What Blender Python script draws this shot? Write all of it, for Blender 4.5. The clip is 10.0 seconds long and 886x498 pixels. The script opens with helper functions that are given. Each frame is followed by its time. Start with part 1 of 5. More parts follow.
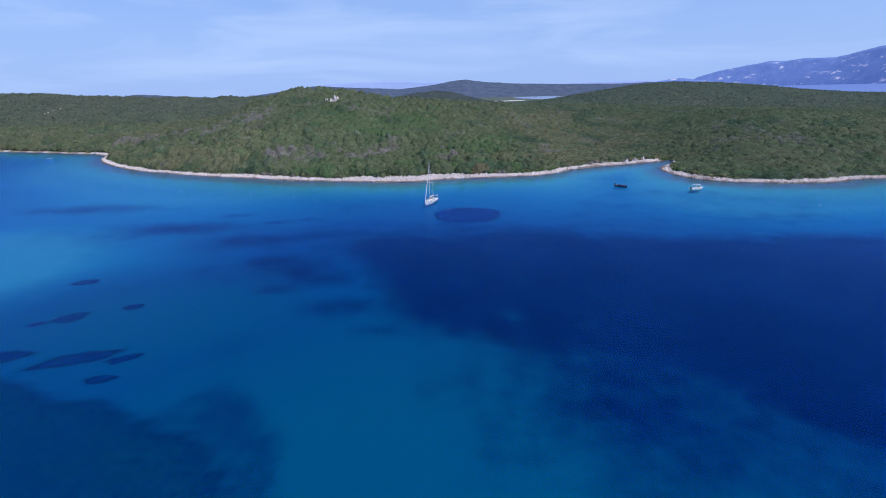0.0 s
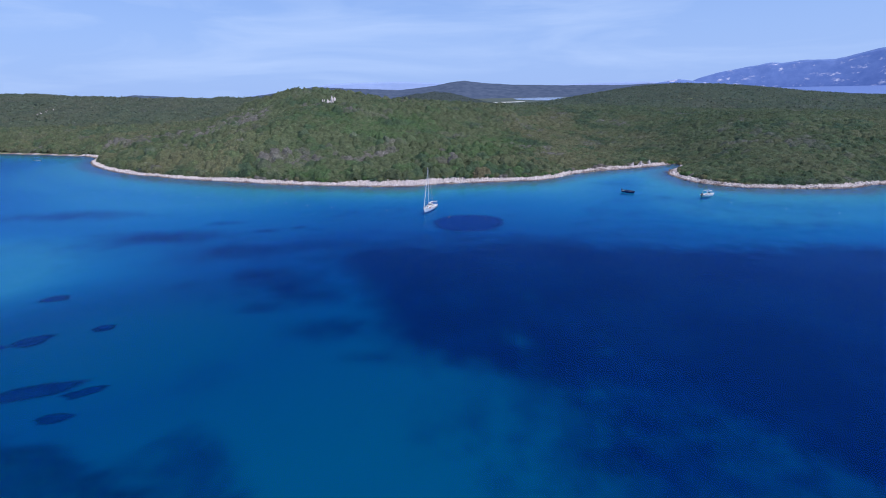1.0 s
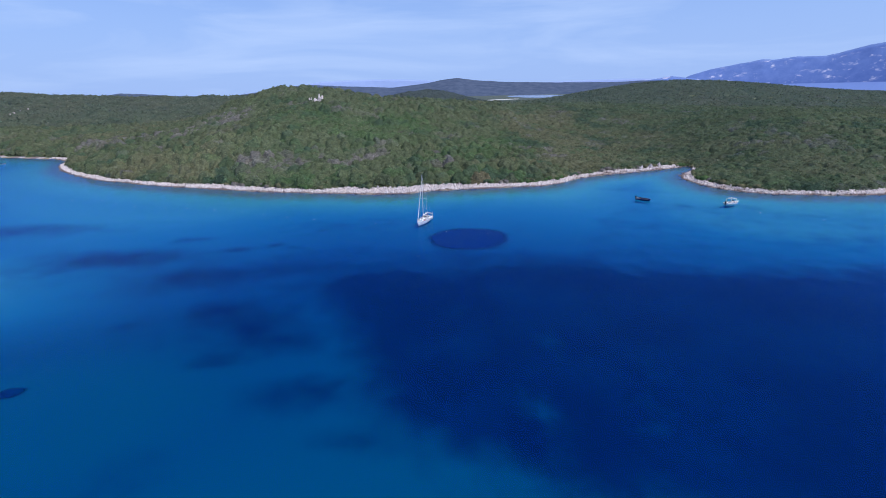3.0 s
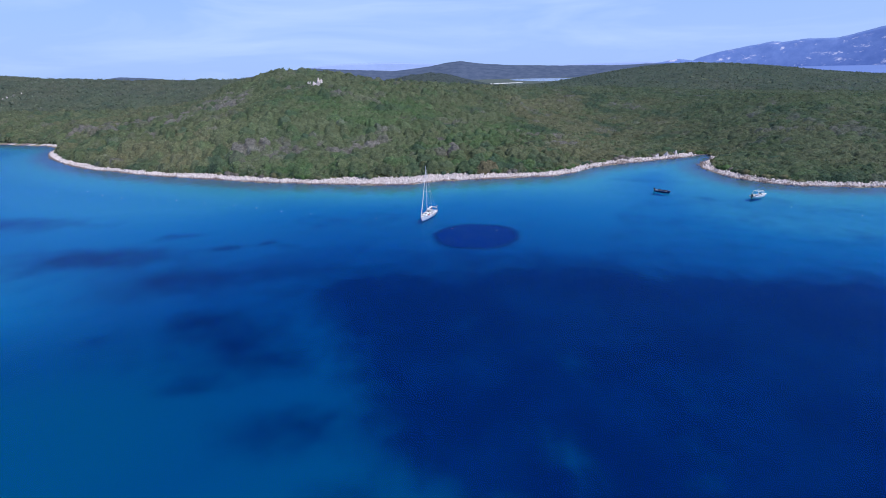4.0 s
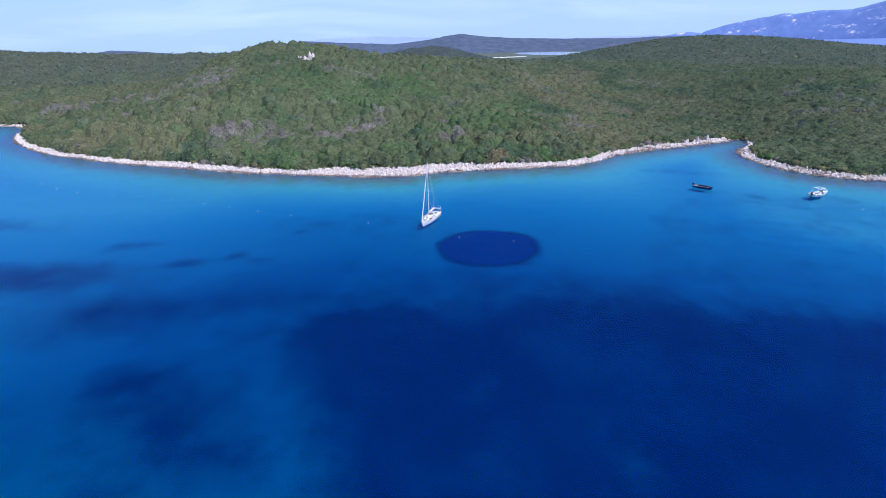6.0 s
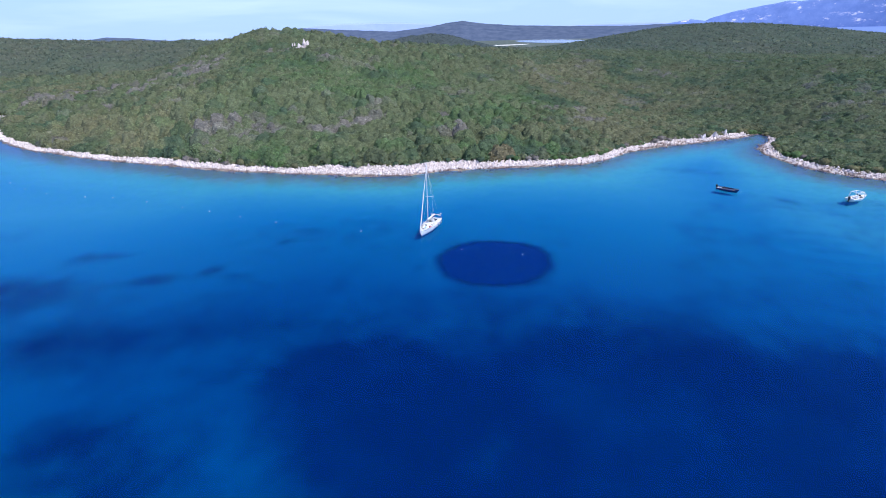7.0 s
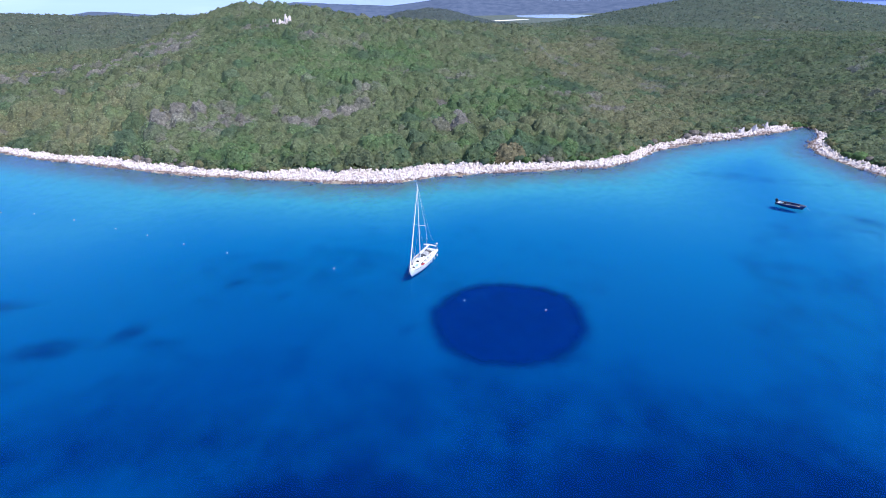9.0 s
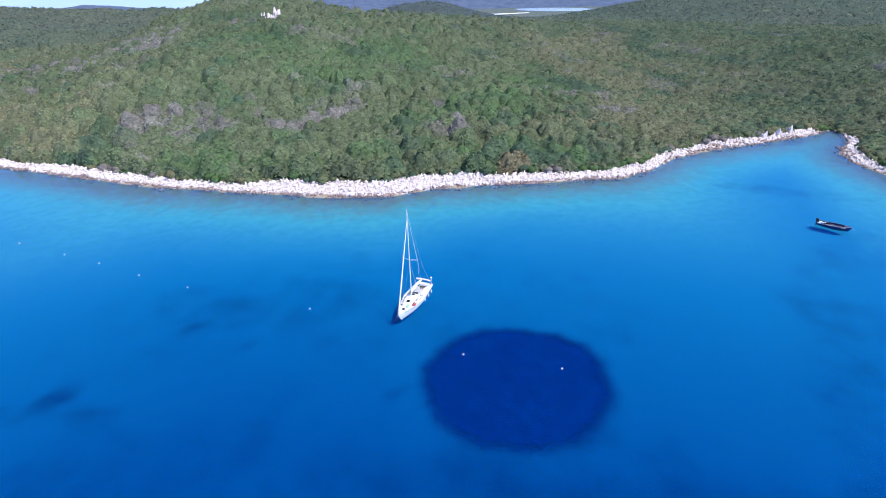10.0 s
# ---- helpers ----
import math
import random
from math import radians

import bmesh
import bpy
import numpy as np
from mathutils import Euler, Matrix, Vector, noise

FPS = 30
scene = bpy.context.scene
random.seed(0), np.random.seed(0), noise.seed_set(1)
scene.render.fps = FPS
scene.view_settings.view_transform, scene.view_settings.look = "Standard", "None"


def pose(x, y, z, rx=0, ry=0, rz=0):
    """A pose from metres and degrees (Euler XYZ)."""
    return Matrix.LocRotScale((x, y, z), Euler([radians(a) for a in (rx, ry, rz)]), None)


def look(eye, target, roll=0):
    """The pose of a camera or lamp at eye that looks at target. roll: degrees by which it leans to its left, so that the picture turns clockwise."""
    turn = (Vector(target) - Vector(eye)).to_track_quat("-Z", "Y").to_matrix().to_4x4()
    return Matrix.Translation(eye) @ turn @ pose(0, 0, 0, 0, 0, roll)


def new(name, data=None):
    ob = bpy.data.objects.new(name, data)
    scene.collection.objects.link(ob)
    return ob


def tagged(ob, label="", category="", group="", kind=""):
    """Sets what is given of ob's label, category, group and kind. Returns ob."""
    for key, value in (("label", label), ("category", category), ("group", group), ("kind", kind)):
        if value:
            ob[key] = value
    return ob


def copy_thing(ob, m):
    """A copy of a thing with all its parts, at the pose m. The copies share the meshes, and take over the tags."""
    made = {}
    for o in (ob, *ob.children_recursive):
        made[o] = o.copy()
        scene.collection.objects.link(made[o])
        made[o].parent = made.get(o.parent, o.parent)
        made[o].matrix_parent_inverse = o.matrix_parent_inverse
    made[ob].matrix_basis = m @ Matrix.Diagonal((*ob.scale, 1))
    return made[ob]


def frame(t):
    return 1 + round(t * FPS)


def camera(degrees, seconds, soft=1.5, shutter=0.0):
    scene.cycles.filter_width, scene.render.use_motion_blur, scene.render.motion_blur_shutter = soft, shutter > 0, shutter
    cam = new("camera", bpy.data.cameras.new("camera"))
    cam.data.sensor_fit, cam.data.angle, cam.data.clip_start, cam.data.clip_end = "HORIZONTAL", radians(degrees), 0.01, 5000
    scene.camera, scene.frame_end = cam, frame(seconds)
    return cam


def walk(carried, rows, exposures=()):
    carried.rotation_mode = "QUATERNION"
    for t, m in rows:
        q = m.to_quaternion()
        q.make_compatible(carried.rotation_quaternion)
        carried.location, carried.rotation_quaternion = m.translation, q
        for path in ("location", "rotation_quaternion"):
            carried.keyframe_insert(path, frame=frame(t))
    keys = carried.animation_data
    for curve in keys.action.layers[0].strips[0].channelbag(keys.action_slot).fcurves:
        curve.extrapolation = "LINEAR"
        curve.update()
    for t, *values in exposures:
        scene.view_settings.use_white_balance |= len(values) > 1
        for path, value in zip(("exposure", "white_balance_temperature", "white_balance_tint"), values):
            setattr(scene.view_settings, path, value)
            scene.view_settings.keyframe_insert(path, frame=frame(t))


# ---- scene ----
cam = camera(86.0, 10.0, 1.0)
# a level flight about 43 m above the sea: seconds, eye, target, roll
PATH = [
    (0, (0.636, -2.137, 42.919), (0.587, -0.240, 42.287), -1.4),
    (0.5, (0.452, 2.638, 42.939), (0.404, 4.535, 42.308), -1.3),
    (1, (0.297, 7.477, 42.975), (0.252, 9.375, 42.347), -1.3),
    (1.5, (0.103, 12.408, 43.020), (0.069, 14.306, 42.391), -1.4),
    (2, (-0.153, 17.467, 43.059), (-0.174, 19.366, 42.433), -1.4),
    (2.5, (-0.531, 22.981, 43.105), (-0.546, 24.881, 42.479), -1.4),
    (4, (-1.866, 40.471, 43.078), (-1.897, 42.345, 42.382), -1.5),
    (4.5, (-2.231, 46.57, 43.046), (-2.264, 48.436, 42.325), -1.5),
    (5, (-2.55, 52.888, 43.05), (-2.585, 54.744, 42.307), -1.5),
    (5.5, (-2.844, 59.371, 43.05), (-2.88, 61.218, 42.285), -1.5),
    (7, (-3.384, 79.257, 43.077), (-3.421, 81.078, 42.250), -1.40),
    (7.5, (-3.458, 86.137, 43.087), (-3.495, 87.948, 42.239), -1.35),
    (8, (-3.591, 93.236, 43.136), (-3.625, 95.037, 42.267), -1.35),
    (8.5, (-3.586, 100.420, 43.157), (-3.618, 102.212, 42.269), -1.35),
    (9, (-3.448, 107.681, 43.131), (-3.477, 109.464, 42.225), -1.35),
    (9.5, (-3.187, 115.112, 43.084), (-3.214, 116.886, 42.161), -1.35),
    (10, (-2.927, 122.637, 43.033), (-2.952, 124.409, 42.107), -1.35),
]
EXPOSURES = [(0.0, -0.15), (2.5, -0.17), (4.5, 0.03), (7.0, 0.37), (10.0, 0.61)]
walk(cam, [(t, look(eye, target, roll)) for t, eye, target, roll in PATH], EXPOSURES)

# ---- world, sun ----
SKY_TONE = (0.72, 0.98, 1.50, 1)           # the film is balanced towards blue
SUN_ELEVATION, SUN_AZIMUTH = 57.0, 122.0      # azimuth in degrees, clockwise from +y


def make_world():
    world = bpy.data.worlds.new("clear_sky")
    scene.world = world
    world.use_nodes = True
    n, l = world.node_tree.nodes, world.node_tree.links
    n.clear()
    out, bg, sky = n.new("ShaderNodeOutputWorld"), n.new("ShaderNodeBackground"), n.new("ShaderNodeTexSky")
    sky.sky_type, sky.sun_disc = "NISHITA", False
    sky.sun_elevation, sky.sun_rotation = radians(SUN_ELEVATION), radians(SUN_AZIMUTH)
    sky.altitude, sky.air_density, sky.dust_density, sky.ozone_density = 40, 1.0, 0.5, 3.0
    # thin high cloud, drawn out into long bands
    geo, mp, no = n.new("ShaderNodeTexCoord"), n.new("ShaderNodeMapping"), n.new("ShaderNodeTexNoise")
    mp.inputs["Scale"].default_value = (1.3, 1.3, 9.0)
    mp.inputs["Rotation"].default_value = (0.0, radians(7), 0.0)
    no.inputs["Scale"].default_value, no.inputs["Detail"].default_value, no.inputs["Roughness"].default_value = 1.6, 5.0, 0.55
    no.inputs["Distortion"].default_value = 0.6
    ramp, mix = n.new("ShaderNodeMapRange"), n.new("ShaderNodeMix")
    ramp.inputs["From Min"].default_value, ramp.inputs["From Max"].default_value = 0.45, 0.72
    ramp.inputs["To Max"].default_value = 0.72
    mix.data_type, mix.blend_type = "RGBA", "MIX"
    mix.inputs["B"].default_value = (5.1, 6.8, 10.5, 1)
    bg.inputs["Strength"].default_value = 0.11
    l.new(geo.outputs["Generated"], mp.inputs["Vector"])
    l.new(mp.outputs["Vector"], no.inputs["Vector"])
    l.new(no.outputs["Fac"], ramp.inputs["Value"])
    l.new(ramp.outputs["Result"], mix.inputs["Factor"])
    tone = n.new("ShaderNodeMix")
    tone.data_type, tone.blend_type = "RGBA", "MULTIPLY"
    tone.inputs["Factor"].default_value = 1.0
    tone.inputs["B"].default_value = SKY_TONE
    l.new(sky.outputs["Color"], tone.inputs["A"])
    # pale haze low over the horizon
    split, low, haze = n.new("ShaderNodeSeparateXYZ"), n.new("ShaderNodeMapRange"), n.new("ShaderNodeMix")
    low.interpolation_type = "SMOOTHSTEP"
    for key, value in (("From Min", 0.0), ("From Max", 0.42), ("To Min", 0.92), ("To Max", 0.0)):
        low.inputs[key].default_value = value
    haze.data_type = "RGBA"
    haze.inputs["B"].default_value = (3.60, 5.30, 9.65, 1)
    l.new(geo.outputs["Generated"], split.inputs[0])
    l.new(split.outputs["Z"], low.inputs["Value"])
    l.new(low.outputs["Result"], haze.inputs["Factor"])
    l.new(tone.outputs["Result"], haze.inputs["A"])
    l.new(haze.outputs["Result"], mix.inputs["A"])
    l.new(mix.outputs["Result"], bg.inputs["Color"])
    l.new(bg.outputs["Background"], out.inputs["Surface"])


def make_sun():
    data = bpy.data.lights.new("sun", "SUN")
    data.energy, data.angle, data.color = 4.3, radians(6.0), (1.0, 0.96, 0.90)
    a, e = radians(SUN_AZIMUTH), radians(SUN_ELEVATION)
    ob = new("sun", data)
    ob.matrix_world = look((300 * math.sin(a) * math.cos(e), 300 * math.cos(a) * math.cos(e), 300 * math.sin(e)), (0, 0, 0))


make_world()
make_sun()


# ---- materials ----
def material(name, roughness=0.6, metallic=0.0):
    m = bpy.data.materials.new(name)
    m.use_nodes = True
    b = m.node_tree.nodes["Principled BSDF"]
    b.inputs["Roughness"].default_value, b.inputs["Metallic"].default_value = roughness, metallic
    return m, m.node_tree.nodes, m.node_tree.links, b


def noise_node(n, l, scale, detail=4.0, rough=0.55, stretch=None, coord="Position"):
    g, t = n.new("ShaderNodeNewGeometry"), n.new("ShaderNodeTexNoise")
    t.inputs["Scale"].default_value, t.inputs["Detail"].default_value, t.inputs["Roughness"].default_value = scale, detail, rough
    src = g.outputs["Position"]
    if coord == "Object":
        src = n.new("ShaderNodeTexCoord").outputs["Object"]
    if stretch:
        mp = n.new("ShaderNodeMapping")
        mp.inputs["Scale"].default_value = stretch
        l.new(src, mp.inputs["Vector"])
        src = mp.outputs["Vector"]
    l.new(src, t.inputs["Vector"])
    return t.outputs["Fac"]


def ranged(n, l, value, a, b, c=0.0, d=1.0, smooth=False):
    r = n.new("ShaderNodeMapRange")
    if smooth:
        r.interpolation_type = "SMOOTHSTEP"
    for key, v in (("From Min", a), ("From Max", b), ("To Min", c), ("To Max", d)):
        r.inputs[key].default_value = v
    l.new(value, r.inputs["Value"])
    return r.outputs["Result"]


def mixed(n, l, fac, a, b, blend="MIX"):
    m = n.new("ShaderNodeMix")
    m.data_type, m.blend_type = "RGBA", blend
    for socket, v in ((m.inputs["Factor"], fac), (m.inputs["A"], a), (m.inputs["B"], b)):
        if isinstance(v, (int, float)):
            socket.default_value = v
        elif isinstance(v, tuple):
            socket.default_value = (*v, 1)
        else:
            l.new(v, socket)
    return m.outputs["Result"]


def bumped(n, l, b, height, distance, strength=0.6):
    bump = n.new("ShaderNodeBump")
    bump.inputs["Distance"].default_value, bump.inputs["Strength"].default_value = distance, strength
    l.new(height, bump.inputs["Height"])
    l.new(bump.outputs["Normal"], b.inputs["Normal"])


def paint(name, colour, roughness=0.35, metallic=0.0, wear=0.12):
    """Gelcoat, paint, plastic or cloth: one colour with fine grime."""
    m, n, l, b = material(name, roughness, metallic)
    f = noise_node(n, l, 2.2, 6.0, coord="Object")
    worn = tuple(c * (1 - wear * 2) for c in colour)
    l.new(mixed(n, l, ranged(n, l, f, 0.35, 0.7), colour, worn), b.inputs["Base Color"])
    bumped(n, l, b, noise_node(n, l, 30.0, 3.0, coord="Object"), 0.002, 0.3)
    return m


def water_material():
    m, n, l, b = material("sea_water")
    n.remove(b)
    out = n["Material Output"]
    tint, body, gloss = n.new("ShaderNodeBsdfTransparent"), n.new("ShaderNodeBsdfDiffuse"), n.new("ShaderNodeBsdfGlossy")
    tint.inputs["Color"].default_value = (0.62, 0.88, 0.97, 1)
    body.inputs["Color"].default_value = (0.0, 0.032, 0.210, 1)
    gloss.inputs["Roughness"].default_value = 0.12
    gloss.inputs["Color"].default_value = (0.24, 0.52, 1.0, 1)
    fres = n.new("ShaderNodeFresnel")
    fres.inputs["IOR"].default_value = 1.20
    waves = n.new("ShaderNodeMath")
    waves.operation = "MULTIPLY_ADD"
    waves.inputs[1].default_value = 0.35
    l.new(noise_node(n, l, 1.1, 3.0, 0.6, (1.0, 0.55, 1.0)), waves.inputs[0])
    l.new(noise_node(n, l, 0.22, 2.0, 0.5, (1.0, 0.7, 1.0)), waves.inputs[2])
    ripple = n.new("ShaderNodeMath")
    ripple.operation = "MULTIPLY_ADD"
    ripple.inputs[1].default_value = 0.16
    l.new(noise_node(n, l, 3.2, 2.0, 0.6, (1.0, 0.6, 1.0)), ripple.inputs[0])
    l.new(waves.outputs[0], ripple.inputs[2])
    bump = n.new("ShaderNodeBump")
    bump.inputs["Distance"].default_value, bump.inputs["Strength"].default_value = 0.20, 0.9
    l.new(ripple.outputs[0], bump.inputs["Height"])
    for node in (gloss, fres):
        l.new(bump.outputs["Normal"], node.inputs["Normal"])
    under, top = n.new("ShaderNodeMixShader"), n.new("ShaderNodeMixShader")
    under.inputs["Fac"].default_value = 0.22
    l.new(tint.outputs[0], under.inputs[1])
    l.new(body.outputs[0], under.inputs[2])
    l.new(fres.outputs[0], top.inputs["Fac"])
    l.new(under.outputs[0], top.inputs[1])
    l.new(gloss.outputs[0], top.inputs[2])
    l.new(top.outputs[0], out.inputs["Surface"])
    return m


def seabed_material():
    """Sand with the blue of the clear water over it painted in, bluer farther offshore; seagrass meadows are dark."""
    m, n, l, b = material("sandy_seabed", 0.95)
    b.inputs["Specular IOR Level"].default_value = 0.0
    deep, meadow = n.new("ShaderNodeAttribute"), n.new("ShaderNodeAttribute")
    deep.attribute_name, meadow.attribute_name = "deep", "meadow"
    coarse, fine = noise_node(n, l, 0.05, 5.0, 0.6), noise_node(n, l, 0.6, 4.0, 0.6)
    shallow = mixed(n, l, ranged(n, l, fine, 0.4, 0.62), (0.17, 0.48, 0.42), (0.13, 0.405, 0.36))
    shelf = n.new("ShaderNodeMath")
    shelf.operation = "ADD"
    l.new(deep.outputs["Fac"], shelf.inputs[0])
    l.new(ranged(n, l, noise_node(n, l, 0.35, 5.0, 0.65), 0.3, 0.7, -0.05, 0.05), shelf.inputs[1])
    stony = mixed(n, l, ranged(n, l, noise_node(n, l, 1.3, 5.0, 0.7), 0.35, 0.65), (0.34, 0.275, 0.215), (0.21, 0.175, 0.135))
    shallow = mixed(n, l, ranged(n, l, shelf.outputs[0], 0.10, 0.31), stony, shallow)
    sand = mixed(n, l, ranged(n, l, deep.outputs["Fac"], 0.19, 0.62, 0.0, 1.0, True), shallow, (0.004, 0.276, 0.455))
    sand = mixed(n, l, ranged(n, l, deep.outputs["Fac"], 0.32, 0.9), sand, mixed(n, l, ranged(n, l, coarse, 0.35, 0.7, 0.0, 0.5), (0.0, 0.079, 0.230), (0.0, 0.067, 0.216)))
    shoal = n.new("ShaderNodeAttribute")
    shoal.attribute_name = "shoal"
    sand = mixed(n, l, ranged(n, l, shoal.outputs["Fac"], 0.0, 0.5), sand, (0.0, 0.086, 0.196))
    sand = mixed(n, l, ranged(n, l, shoal.outputs["Fac"], 0.5, 1.0), sand, (0.0, 0.116, 0.192))
    mask = n.new("ShaderNodeMath")
    mask.operation = "ADD"
    l.new(meadow.outputs["Fac"], mask.inputs[0])
    l.new(ranged(n, l, noise_node(n, l, 0.06, 3.0, 0.5), 0.3, 0.7, -0.13, 0.12), mask.inputs[1])
    ragged = n.new("ShaderNodeMath")
    ragged.operation = "ADD"
    l.new(mask.outputs[0], ragged.inputs[0])
    l.new(ranged(n, l, noise_node(n, l, 0.22, 5.0, 0.6), 0.3, 0.7, -0.13, 0.12), ragged.inputs[1])
    grass = mixed(n, l, fine, (0.0, 0.003, 0.036), (0.0, 0.005, 0.053))
    west = n.new("ShaderNodeAttribute")
    west.attribute_name = "west"
    grass = mixed(n, l, west.outputs["Fac"], grass, mixed(n, l, ranged(n, l, noise_node(n, l, 0.9, 5.0, 0.7), 0.35, 0.65), (0.0, 0.022, 0.050), (0.0, 0.066, 0.108)))
    grass = mixed(n, l, ranged(n, l, noise_node(n, l, 0.045, 5.0, 0.65), 0.44, 0.72, 0.0, 0.55), grass, (0.0, 0.030, 0.128))
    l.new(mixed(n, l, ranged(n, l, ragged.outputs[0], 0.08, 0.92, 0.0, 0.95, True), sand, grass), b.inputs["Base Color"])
    return m


def seagrass_material(name="seagrass", dark=(0.0, 0.009, 0.085), light=(0.0, 0.022, 0.145)):
    m, n, l, b = material(name, 0.95)
    b.inputs["Specular IOR Level"].default_value = 0.0
    mat = mixed(n, l, ranged(n, l, noise_node(n, l, 0.7, 6.0, 0.7), 0.35, 0.65), dark, light)
    l.new(mixed(n, l, ranged(n, l, noise_node(n, l, 0.22, 5.0, 0.7), 0.56, 0.75, 0.0, 0.6), mat, (0.0, 0.045, 0.16)), b.inputs["Base Color"])
    # the blades thin out towards the edge of a patch
    cover, total, bare, both = n.new("ShaderNodeAttribute"), n.new("ShaderNodeMath"), n.new("ShaderNodeBsdfTransparent"), n.new("ShaderNodeMixShader")
    cover.attribute_name, total.operation = "cover", "ADD"
    l.new(cover.outputs["Fac"], total.inputs[0])
    l.new(ranged(n, l, noise_node(n, l, 2.6, 4.0, 0.6), 0.3, 0.7, -0.14, 0.12), total.inputs[1])
    l.new(ranged(n, l, total.outputs[0], 0.1, 1.0, 0.0, 1.0, True), both.inputs["Fac"])
    l.new(bare.outputs[0], both.inputs[1])
    l.new(b.outputs[0], both.inputs[2])
    l.new(both.outputs[0], n["Material Output"].inputs["Surface"])
    return m


def rock_material(name, light, dark, ochre):
    m, n, l, b = material(name, 0.85)
    base = mixed(n, l, ranged(n, l, noise_node(n, l, 0.9, 6.0, 0.65), 0.35, 0.68), light, dark)
    base = mixed(n, l, ranged(n, l, noise_node(n, l, 0.25, 4.0), 0.5, 0.72, 0.0, 0.5), base, ochre)
    info = n.new("ShaderNodeObjectInfo")
    isle = n.new("ShaderNodeNewGeometry")
    v = n.new("ShaderNodeMath")
    v.operation = "ADD"
    l.new(info.outputs["Random"], v.inputs[0])
    l.new(isle.outputs["Random Per Island"], v.inputs[1])
    l.new(mixed(n, l, ranged(n, l, v.outputs[0], 0.0, 2.0, 0.0, 0.45), base, dark), b.inputs["Base Color"])
    bumped(n, l, b, noise_node(n, l, 4.0, 8.0, 0.7), 0.12, 0.8)
    return m


def soil_material():
    m, n, l, b = material("maquis_soil", 0.95)
    base = mixed(n, l, ranged(n, l, noise_node(n, l, 0.35, 6.0, 0.65), 0.35, 0.65), (0.085, 0.115, 0.058), (0.145, 0.158, 0.085))
    l.new(mixed(n, l, ranged(n, l, noise_node(n, l, 0.02, 4.0), 0.4, 0.65), base, (0.10, 0.12, 0.065)), b.inputs["Base Color"])
    bumped(n, l, b, noise_node(n, l, 0.5, 6.0, 0.7), 1.2, 0.9)
    return m


def far_scrub_material():
    m, n, l, b = material("far_scrub", 0.95)
    base = mixed(n, l, ranged(n, l, noise_node(n, l, 0.16, 6.0, 0.7), 0.38, 0.62), (0.048, 0.072, 0.062), (0.080, 0.105, 0.088))
    l.new(mixed(n, l, ranged(n, l, noise_node(n, l, 0.012, 5.0), 0.4, 0.65, 0.0, 0.6), base, (0.09, 0.10, 0.075)), b.inputs["Base Color"])
    bumped(n, l, b, noise_node(n, l, 0.2, 5.0, 0.7), 3.0, 0.9)
    return m


def leaf_material(name, colour=None):
    """Leaves of a shrub. With no colour given, each shrub of the wood carries its species' own, with far haze and
    eastern shade mixed in.
    """
    m, n, l, b = material(name, 0.7)
    b.inputs["Specular IOR Level"].default_value = 0.2
    isle = n.new("ShaderNodeNewGeometry").outputs["Random Per Island"]
    if colour is None:
        a = n.new("ShaderNodeAttribute")
        a.attribute_name = "species"
        base = a.outputs["Color"]
    else:
        info = n.new("ShaderNodeObjectInfo")
        base = mixed(n, l, info.outputs["Random"], tuple(0.86 * c for c in colour), tuple(1.18 * c for c in colour))
    # lit tips painted in: every shoot brighter than its base colour, by chance
    colour = mixed(n, l, 1.0, base, mixed(n, l, ranged(n, l, isle, 0.35, 1.0), (1.08, 1.08, 1.06), (1.58, 1.57, 1.50)), "MULTIPLY")
    l.new(colour, b.inputs["Base Color"])
    through_leaf, both = n.new("ShaderNodeBsdfTranslucent"), n.new("ShaderNodeMixShader")
    both.inputs["Fac"].default_value = 0.5
    l.new(colour, through_leaf.inputs["Color"])
    l.new(b.outputs[0], both.inputs[1])
    l.new(through_leaf.outputs[0], both.inputs[2])
    l.new(both.outputs[0], n["Material Output"].inputs["Surface"])
    return m


def canopy_material():
    """The closed roof of the scrub under its shoots: the species' colours with leafy grain, shaded gaps painted in
    dark.
    """
    m, n, l, b = material("maquis_canopy", 0.8)
    b.inputs["Specular IOR Level"].default_value = 0.15
    a = n.new("ShaderNodeAttribute")
    a.attribute_name = "species"
    grain = mixed(n, l, ranged(n, l, noise_node(n, l, 1.3, 6.0, 0.72), 0.35, 0.65), (0.43, 0.44, 0.46), (1.29, 1.28, 1.21))
    colour = mixed(n, l, 1.0, a.outputs["Color"], grain, "MULTIPLY")
    l.new(colour, b.inputs["Base Color"])
    bumped(n, l, b, noise_node(n, l, 1.1, 6.0, 0.7), 0.6, 0.6)
    # half of the light sinks through the leaves into the thicket
    through_leaf, both = n.new("ShaderNodeBsdfTranslucent"), n.new("ShaderNodeMixShader")
    both.inputs["Fac"].default_value = 0.36
    l.new(colour, through_leaf.inputs["Color"])
    l.new(b.outputs[0], both.inputs[1])
    l.new(through_leaf.outputs[0], both.inputs[2])
    l.new(both.outputs[0], n["Material Output"].inputs["Surface"])
    return m


def bark_material():
    m, n, l, b = material("grey_bark", 0.9)
    l.new(mixed(n, l, noise_node(n, l, 6.0, 5.0, coord="Object"), (0.06, 0.05, 0.045), (0.16, 0.14, 0.125)), b.inputs["Base Color"])
    bumped(n, l, b, noise_node(n, l, 14.0, 5.0, coord="Object"), 0.03)
    return m


